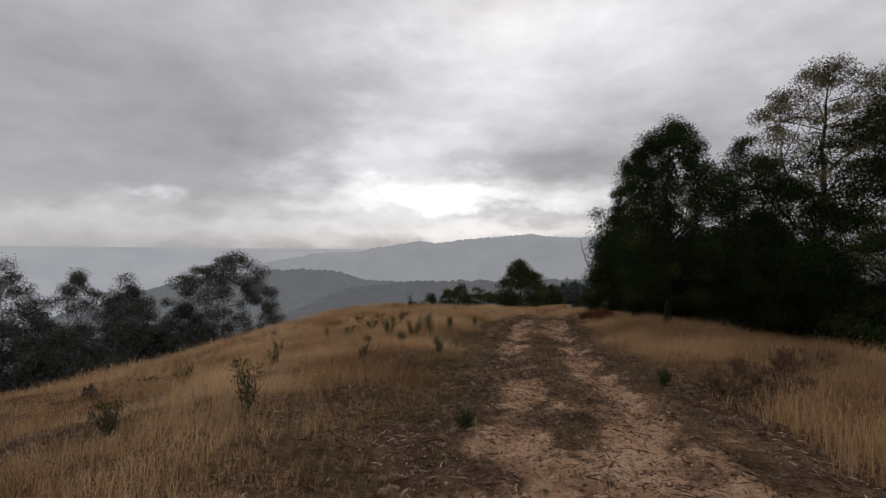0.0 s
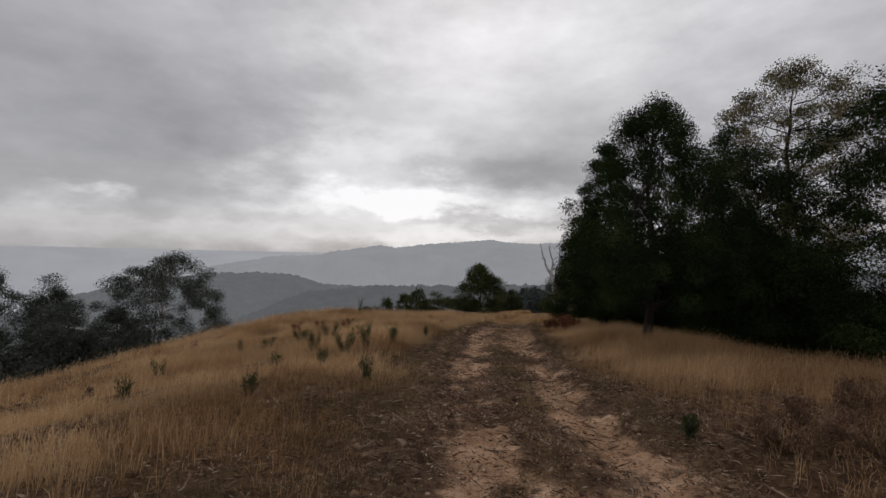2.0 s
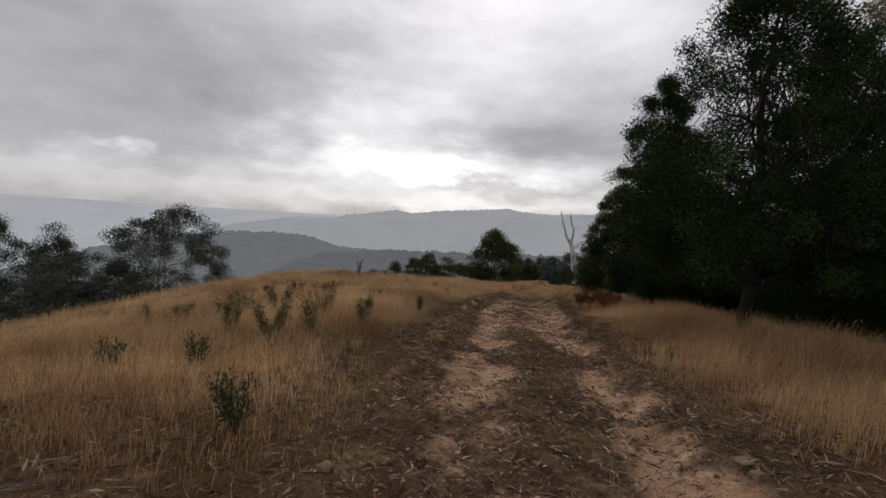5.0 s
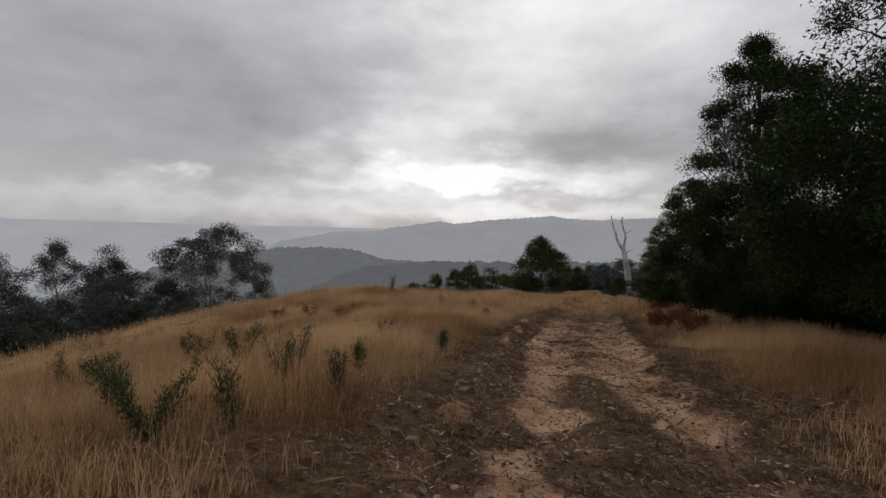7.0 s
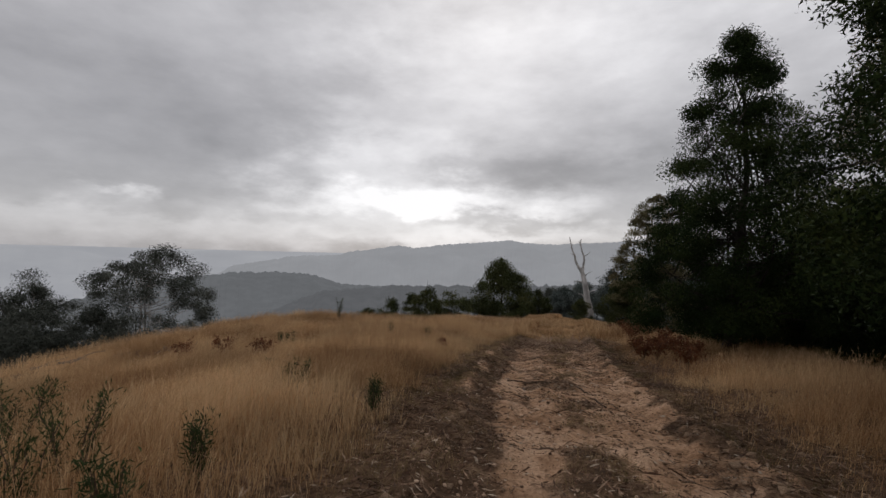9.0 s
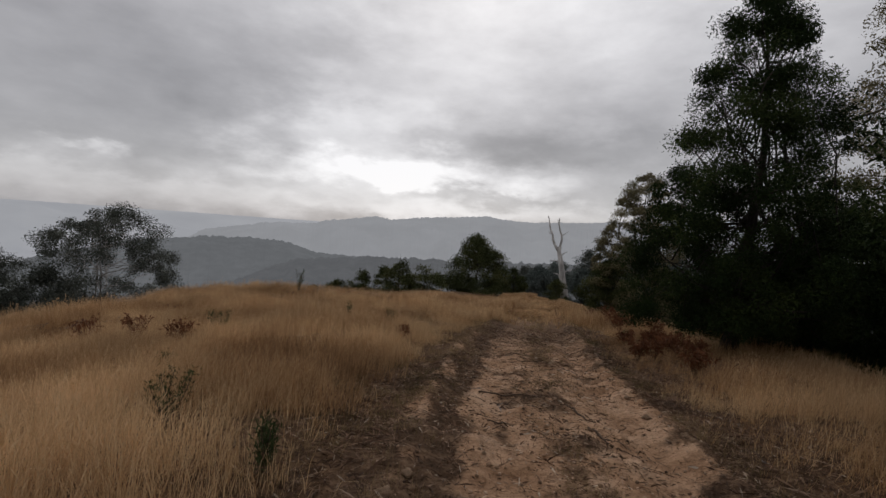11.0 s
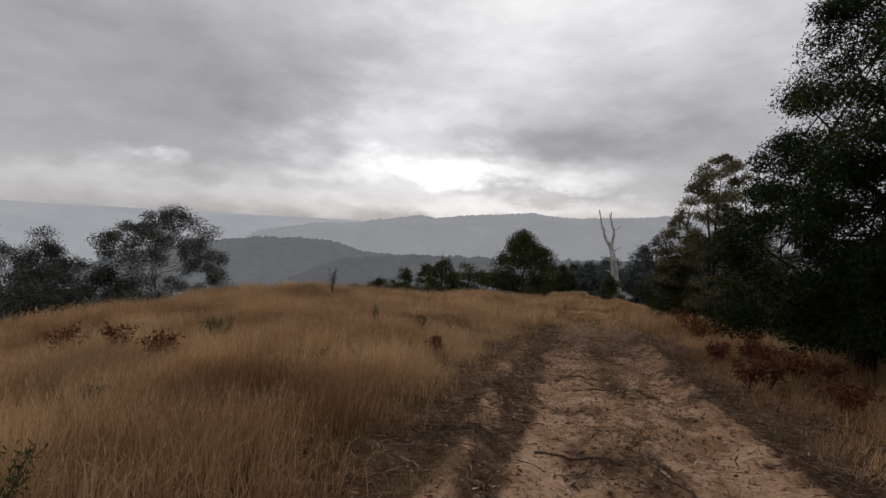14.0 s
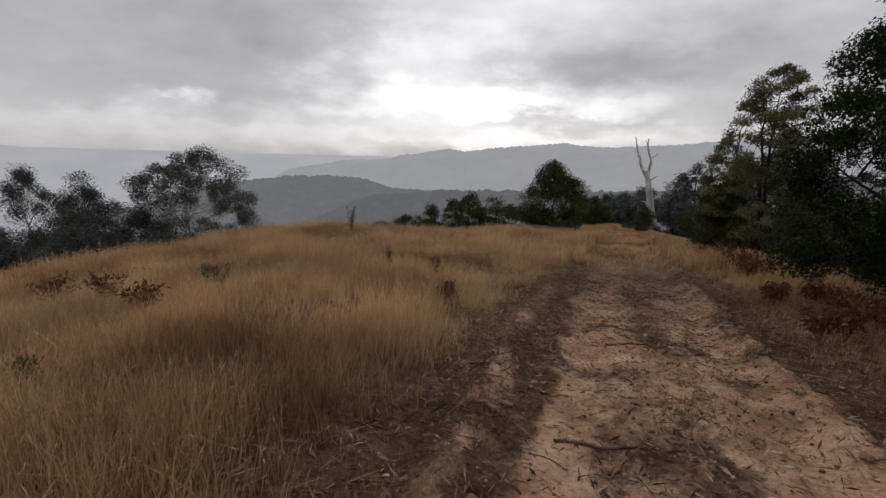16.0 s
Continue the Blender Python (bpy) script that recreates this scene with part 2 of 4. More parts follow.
def bare(x, y):
    """How far the sandy earth lies open, 0 to 1."""
    u = track_u(x, y) + 0.55 * (fbm(x * 0.9 + 40, y * 0.9, 4, 0.6) - 0.5)
    n = fbm(x * 1.7 + 5, y * 1.2, 5, 0.65)
    wheel = np.exp(-(((u - 0.76) / 0.38) ** 2)) + np.exp(-(((u + 0.74) / 0.42) ** 2)) + 0.8 * smooth(14, 20, y) * smooth(1.3, 0.7, np.abs(u)) + 0.55 * np.exp(-((u / 1.3) ** 2)) * smooth(10, 5, y)
    wheel = wheel + 0.45 * np.exp(-(((u - 1.2) / 0.7) ** 2)) * smooth(11, 6, y) + 0.6 * np.exp(-(((u + 1.66) / 0.2) ** 2)) * smooth(8, 14, y) + 0.45 * np.exp(-(((u - 1.3) / 0.2) ** 2)) * smooth(11, 16, y)
    return smooth(0.42, 0.70, n * 0.78 + 0.22 * np.clip(wheel, 0, 1.2)) * smooth(0.1, 0.6, wheel) * (0.35 + 0.65 * smooth(31, 23, y)) * smooth(48, 34, y)


def mesh_of(name, verts, faces, mat, tone=None, smooth_shade=False):
    """One mesh from arrays: faces (n, 3) or (n, 4) of equal size."""
    me = bpy.data.meshes.new(name)
    verts, faces = np.asarray(verts, np.float32), np.asarray(faces, np.int32)
    k = faces.shape[1]
    me.vertices.add(len(verts))
    me.vertices.foreach_set("co", verts.ravel())
    me.loops.add(faces.size)
    me.loops.foreach_set("vertex_index", faces.ravel())
    me.polygons.add(len(faces))
    me.polygons.foreach_set("loop_start", np.arange(len(faces), dtype=np.int32) * k)
    if smooth_shade:
        me.polygons.foreach_set("use_smooth", np.ones(len(faces), bool))
    if tone is not None:
        a = me.attributes.new("tone", "FLOAT", "POINT")
        a.data.foreach_set("value", np.asarray(tone, np.float32))
    me.update(calc_edges=True)
    me.materials.append(mat)
    return me


def grid_faces(nx, ny):
    a = (np.arange(ny - 1)[:, None] * nx + np.arange(nx - 1)[None]).ravel()
    return np.stack([a, a + 1, a + nx + 1, a + nx], 1)


def lines(*spans):
    return np.unique(np.concatenate([np.linspace(a, b, n) for a, b, n in spans]).round(4))


# one sheet of ground, fine by the track and coarse towards the horizon
gx = lines((-4500, -300, 16), (-300, -60, 25), (-60, -14, 40), (-14, -2.5, 50), (-2.5, 5.2, 175), (5.2, 14, 45), (14, 60, 30), (60, 300, 20), (300, 4500, 16))
gy = lines((-4500, -200, 12), (-200, -12, 30), (-12, 2, 30), (2, 28, 470), (28, 62, 80), (62, 140, 40), (140, 500, 30), (500, 4500, 20))
X, Y = np.meshgrid(gx, gy)
X, Y = X.ravel(), Y.ravel()
ground_me = mesh_of("ground", np.stack([X, Y, height(X, Y)], 1), grid_faces(len(gx), len(gy)), bpy.data.materials.new("earth"), smooth_shade=True)
att = ground_me.attributes.new("bare", "FLOAT", "POINT")
att.data.foreach_set("value", bare(X, Y).astype(np.float32))
att = ground_me.attributes.new("track", "FLOAT", "POINT")
att.data.foreach_set("value", (smooth(2.4, 1.5, np.abs(track_u(X, Y))) * smooth(38, 29, Y)).astype(np.float32))
ground = tagged(new("ground", ground_me), "hillside of sandy earth with a rutted vehicle track under dry grass", "ground", kind="structure")


def earth_material(m):
    m.use_nodes = True
    n, l = m.node_tree.nodes, m.node_tree.links
    b = n["Principled BSDF"]
    b.inputs["Roughness"].default_value, b.inputs["Specular IOR Level"].default_value = 0.95, 0.1
    co = n.new("ShaderNodeTexCoord")

    def noise_ramp(scale, stops, detail=8, rough=0.6):
        t = n.new("ShaderNodeTexNoise")
        t.inputs["Scale"].default_value, t.inputs["Detail"].default_value, t.inputs["Roughness"].default_value = scale, detail, rough
        l.new(co.outputs["Object"], t.inputs["Vector"])
        r = n.new("ShaderNodeValToRGB")
        while len(r.color_ramp.elements) < len(stops):
            r.color_ramp.elements.new(0.5)
        for e, (p, c) in zip(r.color_ramp.elements, stops):
            e.position, e.color = p, (*c, 1)
        l.new(t.outputs["Fac"], r.inputs[0])
        return r.outputs[0], t.outputs["Fac"]

    sand, _ = noise_ramp(1.7, [(0.3, (0.27, 0.15, 0.082)), (0.5, (0.48, 0.295, 0.18)), (0.72, (0.66, 0.45, 0.305))])
    soil, _ = noise_ramp(3.5, [(0.3, (0.047, 0.028, 0.017)), (0.55, (0.142, 0.086, 0.052)), (0.75, (0.30, 0.195, 0.122))])
    thatch, _ = noise_ramp(7, [(0.3, (0.05, 0.029, 0.017)), (0.55, (0.145, 0.085, 0.048)), (0.75, (0.28, 0.18, 0.10))])
    _, grit = noise_ramp(30, [(0.3, (0, 0, 0)), (0.7, (1, 1, 1))], 10, 0.75)

    def attr(name):
        a = n.new("ShaderNodeAttribute")
        a.attribute_name = name
        return a.outputs["Fac"]

    def mix(f, a, c):
        x = n.new("ShaderNodeMixRGB")
        for k, v in enumerate((f, a, c)):
            l.new(v, x.inputs[k])
        return x.outputs[0]

    jag = n.new("ShaderNodeMath")
    jag.operation = "MULTIPLY_ADD"
    l.new(grit, jag.inputs[0])
    jag.inputs[1].default_value, jag.inputs[2].default_value = 1.5, -0.75
    ad = n.new("ShaderNodeMath")
    ad.operation, ad.use_clamp = "ADD", True
    l.new(attr("bare"), ad.inputs[0])
    l.new(jag.outputs[0], ad.inputs[1])
    mul = n.new("ShaderNodeMath")
    mul.operation, mul.use_clamp = "MULTIPLY", True
    sm = n.new("ShaderNodeMapRange")
    sm.inputs[1].default_value, sm.inputs[2].default_value = 0.15, 0.85
    l.new(ad.outputs[0], sm.inputs[0])
    speck, _ = noise_ramp(26, [(0.52, (0, 0, 0)), (0.68, (0.6, 0.6, 0.6))], 6, 0.7)
    sand = mix(speck, sand, soil)
    col = mix(sm.outputs[0], mix(attr("track"), thatch, soil), sand)
    l.new(col, b.inputs["Base Color"])
    t = n.new("ShaderNodeTexNoise")
    t.inputs["Scale"].default_value, t.inputs["Detail"].default_value = 14, 10
    l.new(co.outputs["Object"], t.inputs["Vector"])
    bu = n.new("ShaderNodeBump")
    bu.inputs["Strength"].default_value, bu.inputs["Distance"].default_value = 1.0, 0.09
    l.new(t.outputs["Fac"], bu.inputs["Height"])
    l.new(bu.outputs[0], b.inputs["Normal"])



# ---- distance: ridges with mist put into colour and glow ----
EYE0 = (1.7, 0.0, 1.6)


def ridge(name, dist, depth, foot, profile, mat, label, bumps, seed):
    """A wooded ridge round the view: profile gives height over eye level per metre of distance, by bearing in degrees."""
    bear = np.linspace(profile[0][0], profile[-1][0], 900)
    top = np.interp(bear, [p[0] for p in profile], [p[1] for p in profile])
    k = np.arange(900)
    top = top + bumps * (0.5 * fbm(k * 0.021 + seed, k * 0.0 + seed, 4, 0.55) + 0.5 * fbm(k * 0.5 + seed, k * 0.0 + 2.2, 2, 0.8) - 0.5)
    rows = []
    for f in np.linspace(0, 1, 14):
        d = dist - depth * (1 - f)
        z = EYE0[2] + foot + (top * dist - foot) * smooth(-0.15, 1.0, f) + (fbm(k * 0.05 + f * 5, k * 0 + f * 7 + seed, 3) - 0.5) * depth * 0.08 * (1 - f) * f * 4
        rows.append(np.stack([EYE0[0] + d * np.sin(np.radians(bear)), EYE0[1] + d * np.cos(np.radians(bear)), z], 1))
    back = rows[-1].copy()
    back[:, :2] *= 1.15
    back[:, 2] = EYE0[2] + foot
    rows.append(back)
    me = mesh_of(name, np.concatenate(rows), grid_faces(900, 15), mat, smooth_shade=True)
    return tagged(new(name, me), label, "hills", kind="structure")


# the mist is painted: greyed base colours plus an even grey emission
M_FARHILL = material("far_hill_mist_glow", [(0.35, (0.10, 0.105, 0.11)), (0.65, (0.12, 0.125, 0.13))], scale=0.01, bump=0, rough=1, spec=0, glow=(0.245, 0.25, 0.265, 1.0), big=0.2, big_scale=0.004)
M_MIDHILL = material("wooded_hill_mist_glow", [(0.35, (0.02, 0.023, 0.024)), (0.65, (0.045, 0.048, 0.05))], scale=0.05, bump=0, rough=1, spec=0, glow=(0.125, 0.13, 0.138, 1.0), big=0.3, big_scale=0.02)
M_NEARHILL = material("valley_side_mist_glow", [(0.35, (0.015, 0.017, 0.018)), (0.65, (0.035, 0.037, 0.038))], scale=0.12, bump=0, rough=1, spec=0, glow=(0.105, 0.108, 0.115, 1.0), big=0.3, big_scale=0.04)
M_PLAIN = material("plain_mist_glow", [(0.35, (0.2, 0.21, 0.23)), (0.65, (0.26, 0.27, 0.28))], scale=0.002, bump=0, rough=1, spec=0, glow=(0.25, 0.255, 0.27, 1.0), big=0.1, big_scale=0.001)
earth_material(ground_me.materials[0])
# ground beyond 320 m takes the plain's painted mist glow
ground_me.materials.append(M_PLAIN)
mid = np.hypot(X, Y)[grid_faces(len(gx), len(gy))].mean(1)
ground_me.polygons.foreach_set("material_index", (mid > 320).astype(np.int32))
ridge("backdrop_plain", 4300, 1500, -330, [(-120, -0.004), (-60, -0.004), (-10, -0.004), (60, -0.004)], M_PLAIN, "pale plain at the horizon under low cloud, its mist put in as glow", 0.002, 1.0)
ridge("backdrop_far_ridge", 2500, 1300, -330, [(-48, -0.25), (-42, -0.10), (-36, -0.035), (-30, -0.015), (-25, -0.009), (-20.5, 0.004), (-17.5, 0.014), (-15.5, 0.010), (-10.5, 0.022), (-5, 0.030), (1, 0.024), (6, 0.03), (20, 0.05), (60, 0.05)], M_FARHILL, "long wooded ridge with mist put in as a pale glow", 0.008, 4.0)
ridge("backdrop_mid_ridge", 1100, 600, -220, [(-80, -0.35), (-56, -0.13), (-48, -0.085), (-42, -0.062), (-36, -0.048), (-31, -0.043), (-27, -0.05), (-24, -0.068), (-19, -0.070), (0, -0.08), (25, -0.02), (60, 0.0)], M_MIDHILL, "dark wooded spur with rain mist put in as a grey glow", 0.014, 9.0)
ridge("backdrop_valley_woods", 420, 220, -110, [(-85, -0.4), (-45, -0.22), (-34, -0.14), (-26, -0.085), (-18, -0.070), (-8, -0.066), (0, -0.060), (8, -0.052), (20, -0.02), (60, 0.0)], M_NEARHILL, "wooded valley side below the hill crest with a mist-grey glow", 0.022, 14.0)

# ---- building plants ----


def tube(path, radii, sides=7, rough=0.0, rng=None):
    """Vertices and faces of a tapered limb along a path."""
    path, radii = np.asarray(path, float), np.asarray(radii, float)
    d = np.gradient(path, axis=0)
    d /= np.linalg.norm(d, axis=1)[:, None] + 1e-9
    side = np.cross(d, (0.31, 0.87, 0.12))
    side /= np.linalg.norm(side, axis=1)[:, None] + 1e-9
    other = np.cross(d, side)
    a = np.linspace(0, 2 * np.pi, sides, endpoint=False)
    r = radii[:, None] * np.ones(sides)
    if rough and rng is not None:
        r = r * (1 + rough * (rng.random(r.shape) - 0.5))
    v = path[:, None] + r[..., None] * (np.cos(a)[None, :, None] * side[:, None] + np.sin(a)[None, :, None] * other[:, None])
    n = len(path)
    i, j = np.meshgrid(np.arange(n - 1), np.arange(sides), indexing="ij")
    i, j = i.ravel(), j.ravel()
    k = (j + 1) % sides
    f = np.stack([i * sides + j, i * sides + k, (i + 1) * sides + k, (i + 1) * sides + j], 1)
    return v.reshape(-1, 3), f


def joined(parts):
    vs, fs, n = [], [], 0
    for v, f in parts:
        vs.append(v)
        fs.append(f + n)
        n += len(v)
    return np.concatenate(vs), np.concatenate(fs)


def part(name, me, parent, label=""):
    ob = new(name, me)
    ob.parent = parent
    return tagged(ob, label)


def thing(name, x, y, z, label, category, group=""):
    ob = new(name)
    ob.empty_display_size = 0.1
    ob.location = (x, y, z)
    return tagged(ob, label, category, group)


def leaves(centers, per, spread, length, width, rng, droop=0.3, flat=1.0):
    """Small folded leaves in clumps round the centers; returns vertices, faces and a tone for each vertex."""
    n = len(centers) * per
    c = np.repeat(centers, per, 0)
    off = rng.normal(size=(n, 3)) * spread * (1, 1, flat)
    p = c + off
    d = rng.normal(size=(n, 3))
    d[:, 2] -= droop
    d /= np.linalg.norm(d, axis=1)[:, None]
    s = np.cross(d, rng.normal(size=(n, 3)))
    s /= np.linalg.norm(s, axis=1)[:, None] + 1e-9
    L = (length * rng.uniform(0.6, 1.3, n))[:, None]
    W = (width * rng.uniform(0.7, 1.3, n))[:, None]
    v = np.stack([p, p + d * L * 0.55 + s * W, p + d * L * 1.05 - s * W * 0.25], 1).reshape(-1, 3)
    f = np.arange(n * 3).reshape(-1, 3)
    clump = np.repeat(rng.random(len(centers)), per)
    tone = np.repeat(0.55 * clump + 0.45 * rng.random(n), 3)
    return v, f, tone


def bent(a, b, sag, n, rng, wander=0.06):
    """A wandering path from a to b."""
    t = np.linspace(0, 1, n)[:, None]
    a, b = np.asarray(a, float), np.asarray(b, float)
    p = a + (b - a) * t
    span = np.linalg.norm(b - a)
    wob = np.cumsum(rng.normal(size=(n, 3)), 0) * span * wander / np.sqrt(n)
    wob -= t * wob[-1]
    p = p + wob
    p[:, 2] += sag * span * np.sin(np.pi * t[:, 0])
    return p


def tree(name, x, y, h, radius, shape, leaf_mat, bark, label, seed, clumps=100, per=500, leaf=(0.13, 0.04), pad=0.22, trunk_r=None,
         limbs=9, stems=1, hollow=0.45, group="", lean=(0, 0), twigs=40, thin=None, rounded=False):
    """A tree: tapered trunk, limbs as parts of their own, fine branches, and a crown of clumped leaves.
    shape: (height, radius) pairs as shares, from the crown's foot to its top;
    thin: (from, to, share kept), a stretch of the crown where bare branches show; rounded: tufts of leaves all round, not flat below."""
    rng = np.random.default_rng(seed)
    z0 = float(height(x, y)) - 0.06
    top = thing(name, x, y, z0, label, "tree", group)
    trunk_r = trunk_r or h * 0.018
    hs, rs = [s[0] for s in shape], [s[1] for s in shape]
    trunks = []
    for k in range(stems):
        a = 2.4 * k + seed
        tip = np.array([lean[0] + (0.35 * radius * math.cos(a) if stems > 1 else 0), lean[1] + (0.35 * radius * math.sin(a) if stems > 1 else 0), h * (0.93 - 0.09 * k)])
        p = bent((0.12 * math.cos(a) * (stems > 1), 0.12 * math.sin(a) * (stems > 1), 0), tip, 0, 14, rng, 0.028)
        r = trunk_r * (1 - np.linspace(0, 0.93, 14) ** 1.1) * (1 if stems == 1 else 0.7)
        r[0] *= 1.5
        trunks.append(p)
        part("trunk", mesh_of("trunk", *tube(p, r, 9, 0.2, rng), bark, smooth_shade=True), top)
    # where the leaves hang: clumps on lobes round the ends of limbs
    ends = []
    for k in range(limbs):
        f = rng.uniform(0.05, 0.92) if k else 0.5
        hz = hs[0] + (hs[-1] - hs[0]) * f
        rr = radius * np.interp(hz, hs, rs) * rng.uniform(0.5, 0.78)
        a = k * 2.39996 + seed
        p0 = trunks[k % stems]
        start_z = max(0.12, hz - rng.uniform(0.10, 0.24)) * h
        i = int(np.clip(np.searchsorted(p0[:, 2], start_z), 1, len(p0) - 2))
        tip = np.array([rr * math.cos(a) + lean[0] * hz, rr * math.sin(a) + lean[1] * hz, hz * h])
        pth = bent(p0[i], tip, -0.05, 9, rng, 0.06)
        r0 = trunk_r * 0.42 * (1 - 0.6 * f)
        part("limb", mesh_of("limb", *tube(pth, np.linspace(r0, r0 * 0.15, 9), 6), bark, smooth_shade=True), top)
        ends.append(pth)
    # pads of foliage, set close under the crown's outline
    pr = pad * radius
    hz = rng.uniform(hs[0], hs[-1], clumps * 6)
    hz = hz[rng.random(len(hz)) < np.interp(hz, hs, rs) + 0.12][:clumps]
    if thin:
        hz = hz[(hz < thin[0]) | (hz > thin[1]) | (rng.random(len(hz)) < thin[2])]
    ang = rng.uniform(0, 2 * np.pi, len(hz))
    lob = 1 + 0.11 * np.sin(ang * 3 + hz * 9 + seed) + 0.07 * np.sin(ang * 5 - hz * 17 + seed * 2)
    rr = np.maximum(radius * np.interp(hz, hs, rs) * lob - pr * 0.8, 0) * np.sqrt(hollow**2 + (1 - hollow**2) * rng.random(len(hz)))
    cen = np.stack([rr * np.cos(ang) + lean[0] * hz, rr * np.sin(ang) + lean[1] * hz, hz * h - pr * 0.5], 1)
    size = pr * rng.uniform(0.6, 1.25, len(cen))
    fine = []
    for k in rng.choice(len(cen), min(twigs, len(cen)), False):
        e = ends[rng.integers(len(ends))] if rng.random() < 0.4 else trunks[k % stems]
        low = e[e[:, 2] < cen[k, 2]] if (e[:, 2] < cen[k, 2]).any() else e[:1]
        j = np.argmin(np.linalg.norm(low - cen[k], axis=1))
        fine.append(tube(bent(low[j], cen[k], -0.04, 6, rng, 0.1), np.linspace(trunk_r * 0.13, trunk_r * 0.03, 6), 4))
    tagged(part("fine_branching", mesh_of("fine_branching", *joined(fine), bark), top), kind="stuff")
    n = len(cen) * per
    way = rng.normal(size=(n, 3))
    way /= np.linalg.norm(way, axis=1)[:, None]
    way[:, 2] = way[:, 2] * 0.8 if rounded else np.abs(way[:, 2]) * 1.1 - 0.42
    at = np.repeat(cen, per, 0) + way * (np.repeat(size, per) * rng.random(n) ** 0.45)[:, None]
    v, f, tone = leaves(at, 1, leaf[0] * 0.35, leaf[0], leaf[1], rng)
    tone = np.clip(0.5 * tone + 0.5 * np.repeat(np.repeat(rng.random(len(cen)), per), 3), 0, 1)
    tagged(part("crown", mesh_of("crown", v, f, leaf_mat, tone), top), kind="stuff")
    return top


CONE = [(0.10, 0.55), (0.2, 0.95), (0.32, 1.0), (0.5, 0.82), (0.7, 0.55), (0.88, 0.27), (1.0, 0.05)]
DOME = [(0.10, 0.75), (0.25, 1.0), (0.5, 1.0), (0.72, 0.85), (0.9, 0.5), (1.0, 0.15)]
SKIRT = [(0.0, 0.9), (0.25, 1.0), (0.5, 1.0), (0.72, 0.85), (0.9, 0.5), (1.0, 0.15)]
UMBRELLA = [(0.30, 0.5), (0.5, 0.85), (0.7, 1.0), (0.85, 0.85), (0.95, 0.55), (1.0, 0.2)]

# ---- trees beside the track ----
DARK = "dark green wattle tree with dense foliage beside the track"
tree("wattle_tree", 5.2, 18.1, 7.8, 3.0, [(0.21, 0.75), (0.28, 1.0), (0.45, 1.0), (0.62, 0.85), (0.8, 0.62), (0.93, 0.38), (1.0, 0.1)], M_WATTLE, M_BARK,
     "tall dark wattle tree with a bare trunk foot above the grass", 11, clumps=390, per=460, leaf=(0.075, 0.022), pad=0.145, hollow=0.38, limbs=22, twigs=200, rounded=True, thin=(0.48, 0.86, 0.45), group="wattles beside the track")
tree("wattle_tree", 8.3, 20.6, 8.0, 3.3, [(0.17, 0.8), (0.25, 1.0), (0.5, 1.0), (0.72, 0.8), (0.9, 0.45), (1.0, 0.1)], M_WATTLE, M_BARK,
     "broad dark wattle tree crowded among others", 23, clumps=280, per=480, leaf=(0.08, 0.025), pad=0.16, hollow=0.35, stems=2, limbs=18, twigs=120, rounded=True, thin=(0.42, 0.75, 0.6), group="wattles beside the track")
tree("wattle_tree", 11.9, 17.8, 9.6, 3.6, [(0.05, 0.8), (0.2, 1.0), (0.6, 1.0), (0.8, 0.75), (1.0, 0.1)], M_WATTLE, M_BARK,
     "very dark dense wattle tree at the wood's edge", 37, clumps=280, per=360, leaf=(0.10, 0.033), pad=0.19, hollow=0.2, group="wattles beside the track")
tree("wattle_tree", 5.6, 28.4, 9.7, 2.95, [(0.11, 0.8), (0.17, 1.0), (0.3, 1.0), (0.5, 0.84), (0.7, 0.64), (0.86, 0.44), (0.95, 0.28), (1.0, 0.12)], M_WATTLE, M_BARK,
     "tall cone-shaped dark wattle tree with low skirts", 41, clumps=520, per=400, leaf=(0.08, 0.026), pad=0.15, hollow=0.3, limbs=24, twigs=200, rounded=True, thin=(0.5, 0.86, 0.5), group="wattles beside the track")
tree("wattle_tree", 9.2, 30.0, 5.2, 2.9, SKIRT, M_WATTLE, M_BARK, "low spreading dark wattle beneath taller trees", 53, clumps=160, per=420, leaf=(0.12, 0.04), pad=0.27, hollow=0.1, group="wattles beside the track")
tree("wattle_tree", 13.5, 27.0, 6.0, 3.4, SKIRT, M_WATTLE, M_BARK, "low spreading dark wattle beneath taller trees", 59, clumps=150, per=360, leaf=(0.14, 0.05), pad=0.27, hollow=0.1, group="wattles beside the track")
tree("wattle_tree", 10.2, 24.5, 6.2, 2.8, SKIRT, M_WATTLE, M_BARK, DARK, 61, clumps=150, per=360, leaf=(0.13, 0.045), pad=0.27, hollow=0.1, group="wattles beside the track")
tree("wattle_tree", 15.8, 20.5, 8.4, 3.8, DOME, M_WATTLE, M_BARK, DARK, 67, clumps=110, per=260, leaf=(0.2, 0.07), pad=0.27, hollow=0.2, group="wattles beside the track")
for k, (x, y, h, r) in enumerate(((8.9, 35.2, 4.2, 2.3), (12.6, 34.0, 5.0, 3.0), (17.0, 28.0, 5.5, 3.6), (11.5, 41.0, 5.2, 3.2), (7.4, 31.6, 3.0, 1.9))):
    tree("wattle_shrub", x, y, h, r, SKIRT, M_WATTLE, M_BARK, "dense dark wattle thicket at the wood's edge", 200 + k, clumps=90, per=260, leaf=(0.15, 0.055), pad=0.3, hollow=0.1, group="wattles beside the track")
tree("gum_tree", 19.5, 39.0, 22.5, 6.2, UMBRELLA, M_BROWNLEAF, M_BARK, "tall gum tree with an open see-through crown", 71, clumps=240, per=240, leaf=(0.18, 0.055), pad=0.16, hollow=0.6, limbs=14, twigs=60, group="gums among the wattles")
